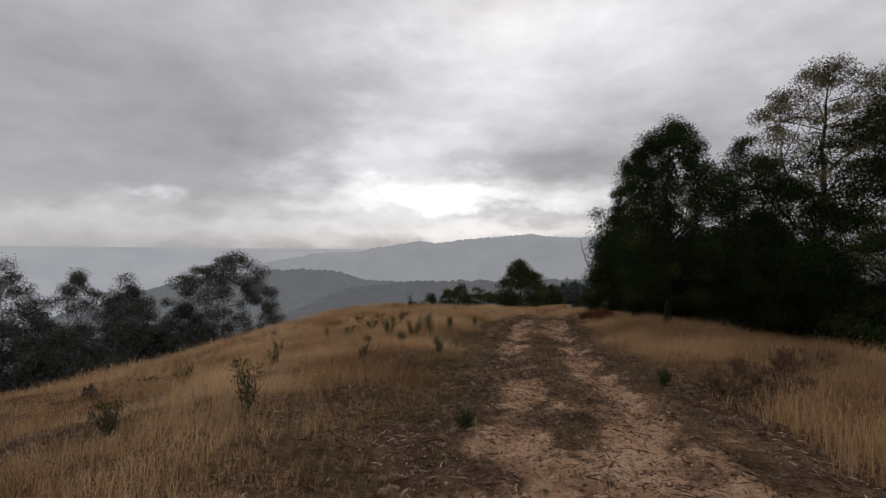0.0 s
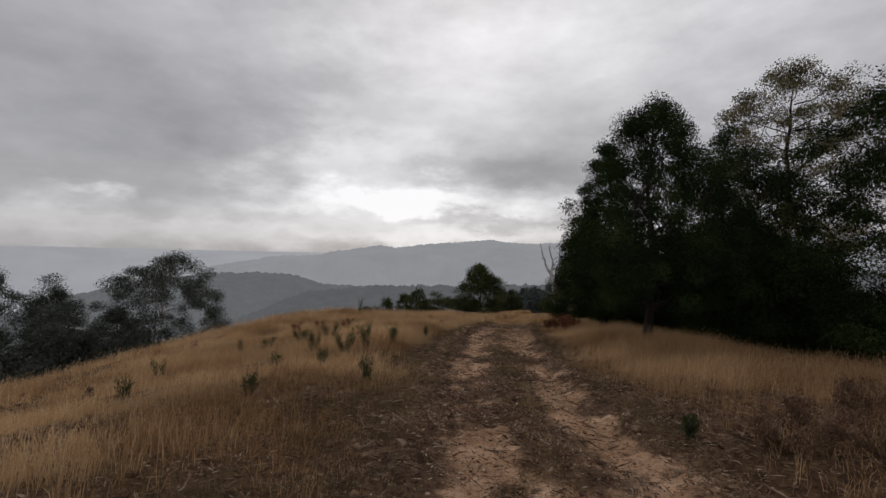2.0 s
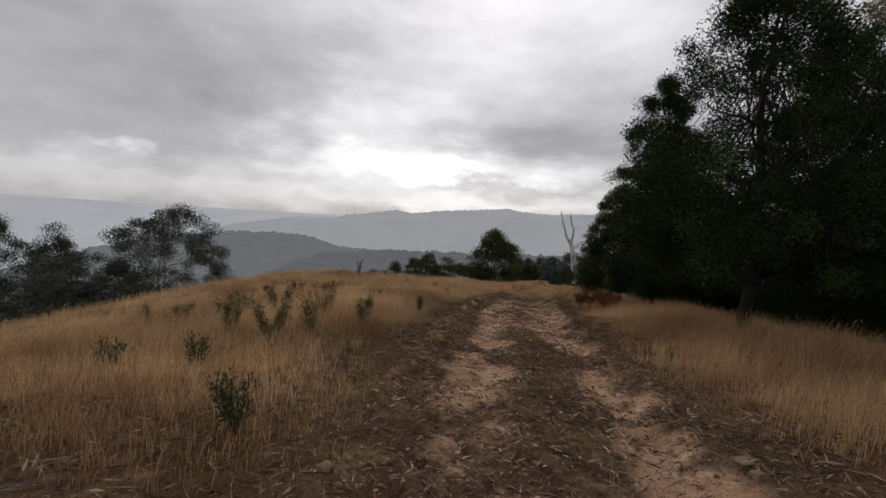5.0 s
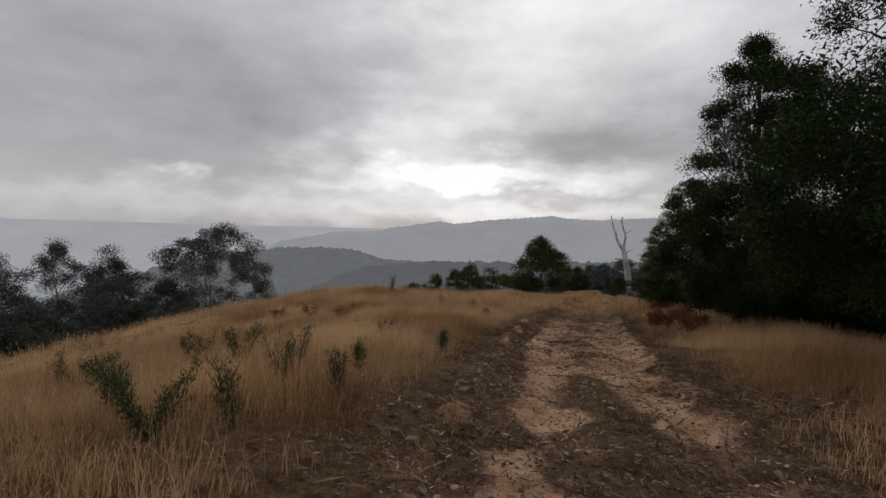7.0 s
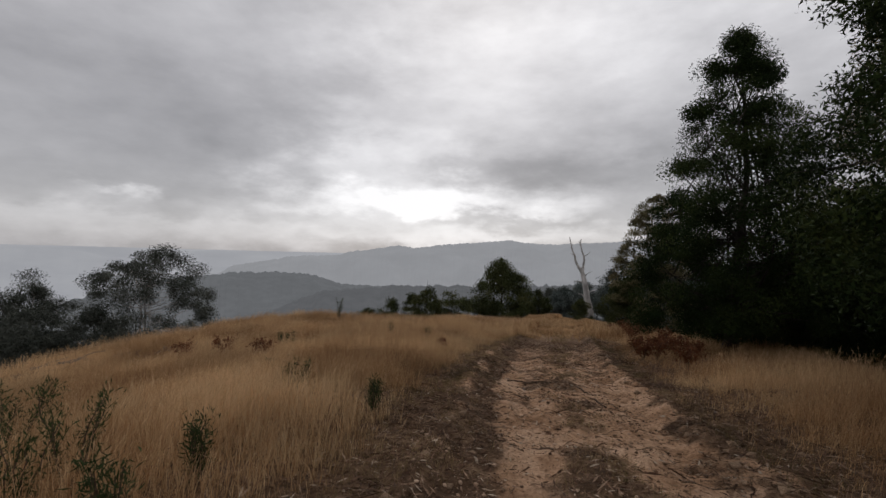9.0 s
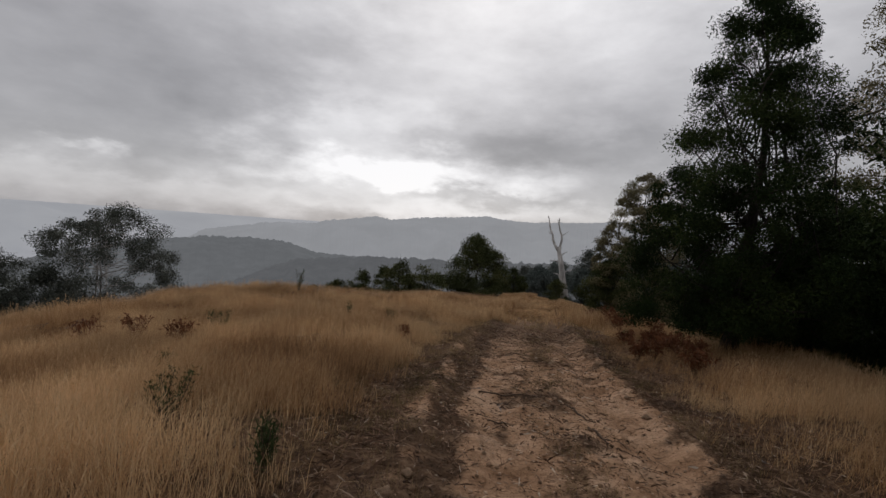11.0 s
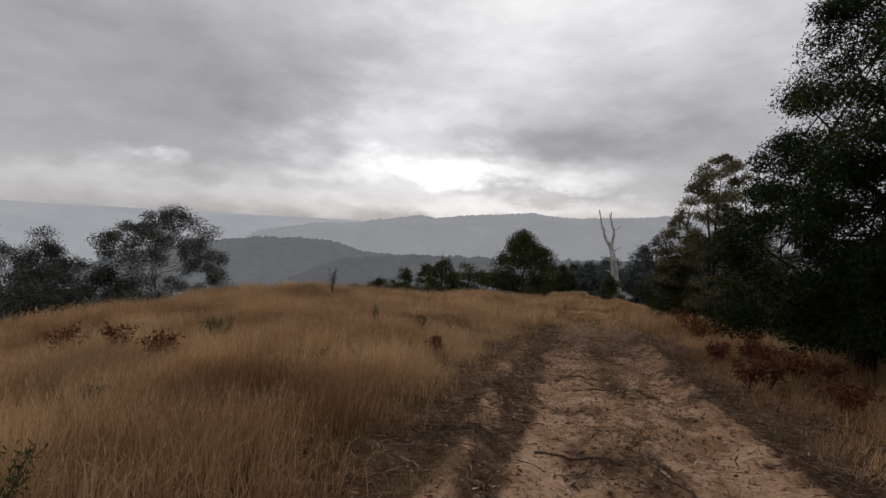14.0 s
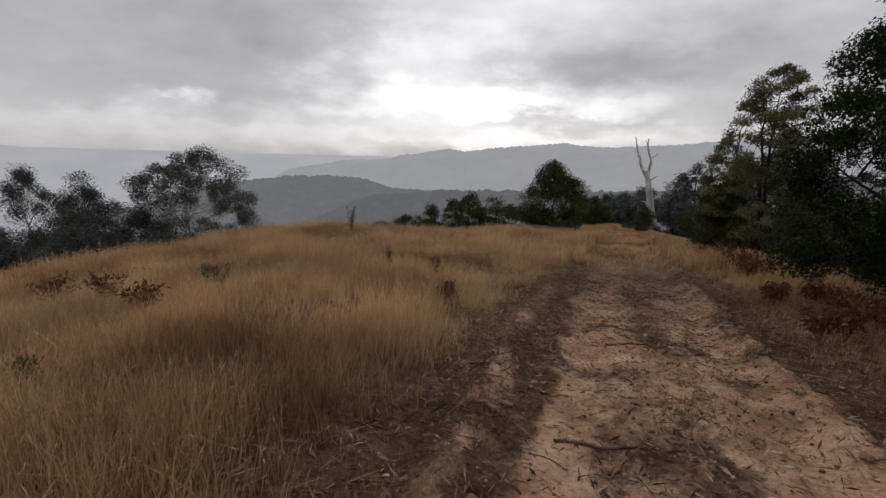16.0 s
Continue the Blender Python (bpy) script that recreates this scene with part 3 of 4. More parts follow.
tree("gum_tree", 13.6, 38.5, 9.8, 2.7, [(0.25, 0.5), (0.45, 0.8), (0.7, 1.0), (0.88, 0.7), (1.0, 0.2)], M_OLIVE, M_BARK, "slender gum tree with thin tufted foliage", 73, clumps=46, per=230, leaf=(0.17, 0.05), pad=0.2, hollow=0.4, limbs=12, group="gums among the wattles")
tree("gum_tree", 16.5, 33.5, 10.5, 3.2, UMBRELLA, M_OLIVE, M_BARK, "gum tree with an open crown behind the wattles", 79, clumps=56, per=230, leaf=(0.2, 0.05), pad=0.2, hollow=0.4, limbs=12, group="gums among the wattles")
tree("wattle_tree", 6.2, 40.8, 8.2, 2.4, [(0.10, 0.8), (0.3, 1.0), (0.55, 1.0), (0.78, 0.8), (0.92, 0.5), (1.0, 0.15)], M_BROWNLEAF, M_BARK, "half-dead rusty brown wattle with bare top twigs", 83, clumps=190, per=260, leaf=(0.10, 0.036), pad=0.17, hollow=0.3, stems=2, limbs=14, twigs=90, group="wattles beside the track")
tree("wattle_shrub", 4.7, 41.0, 3.3, 1.6, DOME, M_OLIVE, M_BARK, "rounded olive-green wattle shrub beside the track", 89, clumps=60, per=300, leaf=(0.11, 0.04), pad=0.27, hollow=0.2, group="shrubs along the track")
tree("wattle_shrub", 7.6, 37.5, 2.6, 1.6, DOME, M_BROWNLEAF, M_BARK, "low brownish wattle shrub under a taller tree", 97, clumps=45, per=260, leaf=(0.11, 0.04), pad=0.27, hollow=0.2, group="shrubs along the track")
tree("wattle_shrub", 4.5, 70.0, 2.7, 1.5, DOME, M_OLIVE, M_BARK, "small dark round shrub at the track's far end", 101, clumps=30, per=160, leaf=(0.17, 0.06), pad=0.3, hollow=0.2, group="shrubs along the track")

# ---- trees over the crest ----
tree("wattle_tree", -5.0, 75.0, 0.3 - float(height(-5.0, 75.0)), 5.3, [(0.08, 0.8), (0.25, 1.0), (0.45, 0.92), (0.65, 0.72), (0.85, 0.42), (0.95, 0.25), (1.0, 0.08)], M_OLIVE, M_BARK, "lone wattle tree with a rounded cone crown beyond the crest", 103,
     clumps=150, per=220, leaf=(0.24, 0.085), pad=0.22, hollow=0.3, lean=(-0.3, 0), group="trees beyond the crest")
tree("wattle_shrub", -0.4, 74.0, 4.0, 1.9, DOME, M_OLIVE, M_BARK, "small round shrub beside the lone wattle", 105, clumps=35, per=150, leaf=(0.22, 0.075), pad=0.3, hollow=0.2, group="trees beyond the crest")
for k, (x, y, h, r) in enumerate(((-13.4, 68, 9.0, 3.2), (-10.4, 68, 7.6, 3.2), (-15.2, 69, 7.4, 2.6), (-21.0, 68, 7.6, 2.7), (-18.2, 69, 8.6, 2.6), (-23.5, 67, 6.6, 2.4))):
    zt = {0: -2.2, 1: -3.5, 2: -3.8, 3: -6.2, 4: -5.2, 5: -6.9}[k]
    tree("wattle_shrub", x, y, zt - float(height(x, y)), r, DOME if k != 0 else CONE, M_OLIVE, M_BARK, "bushy dark tree showing over the grassy crest", 110 + k, clumps=45, per=170, leaf=(0.24, 0.08), pad=0.27, hollow=0.2, group="trees beyond the crest")
for k, (x, y, zt, r) in enumerate(((13.0, 94, 0.3, 4.0), (16.0, 86, 1.6, 4.5), (20.0, 84, 3.0, 4.5), (3.0, 112, -5.5, 4.5), (-1.0, 116, -7.0, 5.0), (24.0, 80, 4.5, 4.5), (14.5, 76, -2.5, 3.0), (9.5, 118, -4.5, 5.0), (11.5, 72, -4.2, 2.8), (17.5, 68, -2.0, 3.4), (13.0, 62, -3.6, 2.6))):
    tree("gum_tree", x, y, zt - float(height(x, y)), r, UMBRELLA, M_GUM, M_BARK, "gum tree past the track with mist greyed into its green leaves", 130 + k, clumps=50, per=170, leaf=(0.34, 0.11), pad=0.24, hollow=0.3, limbs=8, group="gums past the track")

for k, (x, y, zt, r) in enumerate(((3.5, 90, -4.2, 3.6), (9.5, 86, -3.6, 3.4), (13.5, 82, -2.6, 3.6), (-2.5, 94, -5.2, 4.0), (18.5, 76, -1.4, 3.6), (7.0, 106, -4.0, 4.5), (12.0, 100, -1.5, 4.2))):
    tree("gum_tree", x, y, zt - float(height(x, y)), r, SKIRT, M_FAR, M_BARK, "low gum with mist-paled leaves at the wood's end past the track", 230 + k, clumps=70, per=150, leaf=(0.30, 0.11), pad=0.22, hollow=0.2, rounded=True, group="gums past the track")

# ---- gums down the slope ----
STAND, UNDER = "gum tree in a dark stand down the slope", "low dark gum under the taller stand"
for k, (x, y, zt, r, lab) in enumerate((
        (-62.5, 78, 0.6, 13.0, "big spreading gum tree with a domed open crown"),
        (-84, 76, -4.0, 7.0, STAND), (-92, 72, -3.0, 8.0, STAND),
        (-97, 62, 0.0, 9.0, "tall gum tree with a layered pale-stemmed crown"), (-104, 52, -1.6, 9.0, STAND),
        (-76, 70, -8.5, 8.0, UNDER), (-70, 64, -11.0, 7.5, UNDER), (-88, 60, -8.0, 8.0, UNDER), (-60, 70, -11.5, 7.5, UNDER), (-98, 46, -6.0, 8.5, UNDER),
        (-52, 74, -13.0, 6.5, UNDER), (-108, 36, -4.0, 9.0, STAND), (-80, 60, -12.0, 8.0, UNDER), (-90, 50, -12.0, 8.0, UNDER), (-66, 72, -9.0, 7.5, UNDER))):
    z0 = float(height(x, y))
    tree("gum_tree", x, y, max(9.0, zt - z0), r, [(0.18, 0.7), (0.4, 0.92), (0.6, 1.0), (0.8, 0.86), (0.93, 0.55), (1.0, 0.2)] if k else [(0.22, 0.6), (0.4, 0.95), (0.6, 1.0), (0.8, 0.85), (0.92, 0.6), (1.0, 0.3)],
         M_GUM, M_GUMBARK, lab, 160 + k, clumps=280 if k == 0 else 150, per=400 if k == 0 else 330 if lab != UNDER else 150, leaf=(0.29, 0.11) if lab != UNDER else (0.42, 0.16), pad=0.135 if k == 0 else 0.23, hollow=0.5 if k == 0 else 0.3, limbs=26 if k == 0 else 14, stems=2 if k == 0 else 1, trunk_r=0.36, twigs=110 if k == 0 else 50, thin=(0.5, 0.82, 0.55) if k == 0 else None, rounded=True, group="gums down the slope")


def dead_tree(x, y, h):
    rng = np.random.default_rng(3)
    z0 = float(height(x, y)) - 0.2
    top = thing("dead_tree", x, y, z0, "bleached dead gum with a forked leafless top", "tree")
    p = bent((0, 0, 0), (-1.9, 0, h * 0.66), 0, 12, rng, 0.02)
    part("trunk", mesh_of("trunk", *tube(p, np.linspace(0.72, 0.33, 12), 10, 0.15, rng), M_DEAD, smooth_shade=True), top)
    fork = p[-2]
    for tip, r in (((-3.9, 0.2, h), 0.26), ((-2.1, -0.2, h * 0.98), 0.24)):
        q = bent(fork, tip, 0, 9, rng, 0.06)
        limb = part("limb", mesh_of("limb", *tube(q, np.linspace(r, 0.07, 9), 8, 0.15, rng), M_DEAD, smooth_shade=True), top)
        for j in (4, 6):
            e = q[j] + np.array([rng.uniform(-1, 1) * 1.1, 0.2, rng.uniform(0.3, 1.2)])
            part("twig", mesh_of("twig", *tube(bent(q[j], e, 0, 5, rng), np.linspace(0.08, 0.03, 5), 6), M_DEAD), top)
    for f, dx, dz in ((0.5, -1.5, 1.0), (0.62, 1.5, 0.9), (0.74, -1.7, 0.3), (0.85, 1.2, 1.1)):
        s = p[int(f * 11)]
        part("limb", mesh_of("limb", *tube(bent(s, s + (dx, 0.2, dz), 0.1, 7, rng, 0.12), np.linspace(0.13, 0.04, 7), 6), M_DEAD, smooth_shade=True), top)


dead_tree(8.2, 95.0, 14.6)

# ---- saplings, bracken, stumps, sticks ----


def sapling(x, y, h, seed, label, w=0.22, mat=None, dens=1.0):
    rng = np.random.default_rng(seed)
    top = thing("sapling", x, y, float(height(x, y)) - 0.02, label, "sapling", "saplings on the slope")
    cen = []
    for k in range(3 + int(dens * 2)):
        a = rng.uniform(0, 6.28)
        tip = np.array([w * math.cos(a) * rng.uniform(0.2, 1), w * math.sin(a) * rng.uniform(0.2, 1), h * rng.uniform(0.65, 1.0)])
        p = bent((0, 0, 0), tip, 0, 8, rng, 0.06)
        part("stem", mesh_of("stem", *tube(p, np.linspace(0.009, 0.003, 8), 5), M_STICK), top)
        cen.append(p[2:])
    cen = np.concatenate(cen)
    v, f, tone = leaves(cen, int(13 * dens) + 8, 0.032, 0.055, 0.008, rng, droop=-1.2)
    tagged(part("foliage", mesh_of("foliage", v, f, mat or M_SHRUB, tone), top), kind="stuff")


GREEN = "small dark green wattle sapling in the dry grass"
SAPS = ((-2.3, 8.9, 0.34, 0.12), (-1.9, 4.8, 0.62, 0.2), (-2.75, 3.8, 0.5, 0.26), (-1.0, 10.2, 0.42, 0.14), (-2.8, 15.2, 0.62, 0.24), (-3.6, 13.8, 0.6, 0.3), (-1.95, 15.0, 0.5, 0.16), (0.62, 5.3, 0.16, 0.07),
        (-6.5, 15.3, 0.62, 0.2), (-5.2, 16.4, 0.7, 0.34), (-4.2, 16.2, 0.66, 0.32), (-2.9, 15.6, 0.72, 0.26), (-2.15, 15.9, 0.6, 0.14), (-2.2, 13.7, 0.66, 0.2), (-2.6, 13.3, 0.55, 0.4), (-5.6, 15.0, 0.5, 0.3),
        (-4.74, 20.9, 0.36, 0.16), (-7.0, 25.3, 0.5, 0.32), (-3.4, 27.6, 0.55, 0.12), (-11.0, 37.6, 1.2, 0.34), (2.95, 28.8, 0.4, 0.2), (3.3, 8.6, 0.26, 0.12), (-4.9, 28.6, 0.55, 0.2), (-6.1, 11.7, 0.5, 0.2), (-3.3, 11.4, 0.4, 0.16), (-4.6, 9.2, 0.45, 0.18),
        (-5.3, 7.4, 0.42, 0.22), (-2.4, 11.6, 0.42, 0.2), (-1.75, 18.2, 0.42, 0.14), (-3.2, 19.0, 0.5, 0.25))
for k, (x, y, h, w) in enumerate(SAPS):
    sapling(x, y, h, 300 + k, GREEN if w < 0.28 else "bushy green wattle seedling clump in long dry grass", w, dens=1.0 if w < 0.28 else 2.0)


for k, (x, y, h) in enumerate(((4.6, 8.7, 0.4), (5.2, 9.1, 0.45), (4.1, 8.3, 0.3), (5.7, 9.4, 0.4), (4.9, 8.1, 0.3))):
    sapling(x, y, h, 380 + k, "low tangle of dark dead brush in a hollow", 0.5, M_LITTER, 3.0)


def bracken(x, y, h, seed, fronds=6):
    rng = np.random.default_rng(seed)
    top = thing("bracken", x, y, float(height(x, y)) - 0.02, "dead rust-brown bracken fern in dry grass", "fern", "bracken clumps")
    for k in range(fronds):
        a = k * 2.4 + rng.uniform(-0.3, 0.3)
        out = h * rng.uniform(0.2, 0.5)
        p = bent((0, 0, 0), (out * math.cos(a), out * math.sin(a), h * rng.uniform(0.7, 1)), 0.12, 9, rng, 0.03)
        frond = part("frond", mesh_of("frond", *tube(p, np.linspace(0.007, 0.002, 9), 4), M_STICK), top)
        v, f, tone = leaves(p[3:], 9, 0.05, 0.09, 0.03, rng, droop=0.4, flat=0.5)
        tagged(part("leaf_blade", mesh_of("leaf_blade", v, f, M_FERN, tone), frond), kind="stuff")


BR = [(-9.3, 24.0, 0.8), (-8.1, 24.0, 0.65), (-6.6, 23.5, 0.5), (3.5, 27.4, 0.55), (4.1, 30.0, 0.7), (3.8, 35.4, 0.7), (-2.6, 25.8, 0.3)]
rb = np.random.default_rng(8)
BR += [(2.55 + rb.uniform(0, 2.2), rb.uniform(23, 37), rb.uniform(0.4, 0.7)) for _ in range(13)]
for k, (x, y, h) in enumerate(BR):
    bracken(x, y, h, 400 + k)


def stump(x, y, h, r, seed):
    rng = np.random.default_rng(seed)
    top = thing("stump", x, y, float(height(x, y)) - 0.05, "dark weathered splintered tree stump in the grass", "stump", "old stumps")
    p = bent((0, 0, 0), (0.05, 0, h), 0, 7, rng, 0.03)
    v, f = tube(p, r * np.array([1.7, 1.25, 1.05, 1, 0.95, 0.9, 0.75]), 14, 0.3, rng)
    v[-14:, 2] += rng.uniform(-0.3, 0.35, 14) * h
    cap = np.concatenate([v[-14:], v[-14:].mean(0, keepdims=True) - (0, 0, 0.25 * h)])
    cf = np.array([[k, (k + 1) % 14, 14, 14] for k in range(14)])[:, :3]
    part("bole", mesh_of("bole", v, f, M_STUMP, smooth_shade=True), top)
    part("broken_top", mesh_of("broken_top", cap, cf, M_STUMP), top)
    for k in range(4):
        a = k * 1.6 + seed
        part("root", mesh_of("root", *tube(bent((0, 0, 0.1), (2.6 * r * math.cos(a), 2.6 * r * math.sin(a), 0.0), 0.08, 6, rng), np.linspace(r * 0.4, r * 0.12, 6), 6), M_STUMP, smooth_shade=True), top)


stump(-10.2, 9.5, 0.42, 0.19, 1)
stump(-6.7, 10.6, 0.24, 0.09, 2)


def stick(x, y, length, heading, r, seed, mat=None, label="crooked fallen stick lying on the track", name="stick", lift=0.0, forks=1):
    """A fallen branch that follows the ground."""
    rng = np.random.default_rng(seed)
    a = radians(heading)
    n = 12
    t = np.linspace(-0.5, 0.5, n) * length
    wob = np.cumsum(rng.normal(size=n)) * length * 0.022
    px, py = x + t * math.cos(a) - wob * math.sin(a), y + t * math.sin(a) + wob * math.cos(a)
    pz = height(px, py) + r * 0.8 + lift * np.abs(rng.normal(size=n)) * 0.5
    p = np.stack([px, py, pz], 1)
    z0 = float(height(x, y))
    top = thing(name, x, y, z0, label, "stick" if name == "stick" else "log", "fallen wood")
    p = p - (x, y, z0)
    part("stem", mesh_of("stem", *tube(p, np.linspace(r, r * 0.4, n), 7, 0.3, rng), mat or M_STICK, smooth_shade=True), top)
    for k in range(forks):
        j = int(rng.integers(3, 9))
        e = p[j] + (length * 0.25 * math.cos(a + rng.choice((-0.6, 0.6))), length * 0.25 * math.sin(a + rng.choice((-0.6, 0.6))), 0.02 + lift)
        part("side_twig", mesh_of("side_twig", *tube(bent(p[j], e, 0, 6, rng), np.linspace(r * 0.6, r * 0.2, 6), 5), mat or M_STICK), top)


stick(0.0, 21.75, 0.95, 14, 0.014, 1)
stick(0.25, 24.6, 0.6, 5, 0.013, 2)
stick(0.15, 25.3, 0.55, -20, 0.012, 3)
stick(0.85, 21.2, 0.7, -62, 0.016, 4)
stick(0.95, 20.4, 0.5, -75, 0.018, 5)
stick(-0.1, 20.5, 0.35, 20, 0.01, 6)
stick(-1.7, 8.6, 0.5, -50, 0.02, 7, M_GREYSTICK, "grey weathered stick on bare slope")
rs = np.random.default_rng(21)
for k in range(60):
    yy = rs.uniform(3, 30)
    xx = float(np.interp(yy, BEND_Y, BEND_X)) + rs.uniform(-2.0, 2.0)
    stick(xx, yy, rs.uniform(0.15, 0.45), rs.uniform(0, 180), rs.uniform(0.004, 0.009), 500 + k, None if k % 3 else M_GREYSTICK, "thin fallen twig among leaf litter", forks=k % 2)
for k in range(16):
    stick(rs.uniform(-5.5, -1.2), rs.uniform(3.5, 11), rs.uniform(0.3, 0.9), rs.uniform(-40, 60), rs.uniform(0.008, 0.02), 560 + k, M_GREYSTICK if k % 2 else None, "weathered fallen branch on the slope", forks=2)
for k, (x, y, ln, hd) in enumerate(((-10.6, 12.6, 2.0, 10), (-10.0, 12.9, 1.5, 25), (-9.2, 13.2, 1.1, 0), (-11.0, 10.0, 1.4, 70), (-12.8, 25.8, 2.6, 30), (-14.4, 25.0, 2.2, 15), (-11.5, 27.2, 2.0, 40),
                                  (-8.6, 39.5, 2.6, 8), (-7.0, 39.9, 2.2, -5), (-5.4, 40.3, 1.8, 10), (-10.4, 38.4, 1.8, 20), (-12.4, 38.0, 1.6, -12))):
    stick(x, y, ln, hd, 0.045, 600 + k, M_GREYSTICK if k > 3 else M_STUMP, "weathered fallen log with broken limbs in the grass", "log", lift=0.16 if k > 3 else 0.06, forks=4)

# ---- grass, litter and clods ----


def scatter(n, x0, x1, y0, y1, rng, weight, bias=1.0):
    """Points in a stretch of the plan, kept by weight; bias above 1 puts more at the near end."""
    x = rng.uniform(x0, x1, n)
    y = y0 + (y1 - y0) * rng.random(n) ** bias
    keep = rng.random(n) < weight(x, y)
    return x[keep], y[keep]


def blades(name, x, y, h, w, rng, mat, label, lean=0.35, plume=0.0, simple=False, sway=None):
    """Bent blades of grass with, on some, a seed plume; simple: one triangle a blade."""
    n = len(x)
    base = np.stack([x, y, height(x, y) - 0.02], 1)
    a = rng.uniform(0, 2 * np.pi, n)
    d = np.stack([np.cos(a), np.sin(a), np.zeros(n)], 1) * (lean * rng.random(n) ** 1.2 * h)[:, None]
    if sway is not None:
        d[:, :2] += sway * h[:, None]
    s_ang = rng.uniform(0, np.pi, n)
    s = np.stack([np.cos(s_ang), np.sin(s_ang), np.zeros(n)], 1) * w[:, None]
    upv = np.array([0, 0, 1.0])
    mid = base + d * 0.3 + upv * (0.6 * h)[:, None]
    tip = base + d + upv * (h * np.clip(1.05 - 0.45 * (np.linalg.norm(d, axis=1) / (h + 1e-6)) ** 2, 0.25, 1))[:, None]
    if simple:
        v = np.stack([base - s, base + s, tip], 1).reshape(-1, 3)
        f, k5 = np.arange(3 * n).reshape(-1, 3), 3
    else:
        v = np.stack([base - s, base + s, mid - s * 0.7, mid + s * 0.7, tip], 1).reshape(-1, 3)
        i = np.arange(n)[:, None] * 5
        f, k5 = np.concatenate([i + [[0, 1, 3]], i + [[0, 3, 2]], i + [[2, 3, 4]]]), 5
    patch = fbm(x * 0.5, y * 0.5, 3)
    tone = np.clip(0.7 * rng.random(n) + 1.2 * (patch - 0.5) + 0.14, 0, 1)
    tones = np.repeat(tone, k5)
    if plume:
        k = np.flatnonzero(rng.random(n) < plume)
        L = (0.16 * h[k])[:, None]
        dirv = tip[k] - mid[k]
        dirv /= np.linalg.norm(dirv, axis=1)[:, None]
        p0 = tip[k] - dirv * L
        sw = s[k] * 1.9
        pv = np.stack([p0 - sw * 0.3, p0 + dirv * L * 0.5 + sw, p0 + dirv * L * 1.2], 1).reshape(-1, 3)
        f = np.concatenate([f, len(v) + np.arange(3 * len(k)).reshape(-1, 3)])
        v = np.concatenate([v, pv])
        tones = np.concatenate([tones, np.repeat(np.clip(tone[k] + 0.2, 0, 1), 3)])
    return tagged(new(name, mesh_of(name, v, f, mat, tones)), label, "grass", kind="stuff")


rng = np.random.default_rng(77)


def w_left(x, y):
    u = track_u(x, y)
    verge = 1.35 + 0.75 * smooth(34, 24, y) * smooth(9, 15, y) + 0.5 * (fbm(y * 0.6, x * 0.4 + 8, 2) - 0.5)
    thick = smooth(verge, verge + 0.95, -u) * (0.2 + 0.8 * smooth(0.36, 0.58, fbm(x * 0.8, y * 0.8, 3)))
    thin = 1 - (0.05 + 0.5 * smooth(0.58, 0.4, fbm(x * 1.1 + 30, y * 1.1, 3))) * smooth(15, 9.5, y) * smooth(-13, -8, u)
    return thick * thin


def w_right(x, y):
    u = track_u(x, y)
    edge = 1.35 + 0.75 * smooth(14, 7, y)
    patchy = 1 - 0.6 * smooth(15, 8, y) * smooth(0.58, 0.45, fbm(x * 0.9 + 60, y * 0.9, 3))
    return smooth(edge, edge + 0.9, u) * (0.25 + 0.75 * smooth(0.34, 0.58, fbm(x * 0.8, y * 0.8, 3))) * patchy


def tall(x, y):
    u = track_u(x, y)
    k = smooth(1.4, 3.6, np.abs(u))
    near = 1 - 0.4 * smooth(14, 9, y) * (u < 0)
    return (0.17 + 0.27 * k) * (0.5 + 0.85 * fbm(x * 0.6 + 9, y * 0.6, 3)) * near


for n, box, wf, bias, wid, simple in ((20000, (-9.5, 1.5, 1.5, 16), w_left, 1.0, 0.0024, False), (20000, (-13, 0.5, 16, 25), w_left, 1.0, 0.0026, False), (15000, (-16, 0.5, 25, 36), w_left, 1.2, 0.0042, True),
                                      (9000, (-20, -1, 36, 58), w_left, 1.4, 0.009, True), (9000, (-24, -9, 2, 30), w_left, 1.0, 0.007, True),
                                      (13000, (2.5, 9.5, 1.5, 18), w_right, 1.0, 0.0022, False), (13000, (0.5, 9.5, 18, 32), w_right, 1.2, 0.003, True), (6000, (-1.0, 9.5, 32, 60), w_right, 1.2, 0.008, True)):
    x, y = scatter(n, *box, rng, wf, bias)
    m = len(x)
    turn = rng.uniform(0, 2 * np.pi, m)
    bend = rng.uniform(0, 0.45, m)
    sway = np.repeat(np.stack([bend * np.cos(turn) + 0.12, bend * np.sin(turn)], 1), 12, 0)
    hh = np.repeat(tall(x, y) * rng.uniform(0.7, 1.2, m), 12)
    size = np.repeat(rng.uniform(0.03, 0.10, m), 12)
    x, y = np.repeat(x, 12) + rng.normal(size=12 * m) * size, np.repeat(y, 12) + rng.normal(size=12 * m) * size
    h = hh * rng.uniform(0.35, 1.3, len(x))
    blades("dry_grass", x, y, h, wid * rng.uniform(0.6, 1.4, len(x)), rng, M_GRASS, "long golden dry grass with pale seed heads", lean=0.75, plume=0.22, simple=simple, sway=sway)


def w_track(x, y):
    u = track_u(x, y)
    strip = np.exp(-((u / 0.34) ** 2)) + np.exp(-(((u + 2.0) / 0.55) ** 2)) + np.exp(-(((u - 1.5) / 0.3) ** 2)) + 0.5 * smooth(-1.2, -2, u)
    return np.clip(strip, 0, 1) * smooth(0.32, 0.56, fbm(x * 1.6, y * 1.6, 3)) * (1 - 0.7 * bare(x, y))


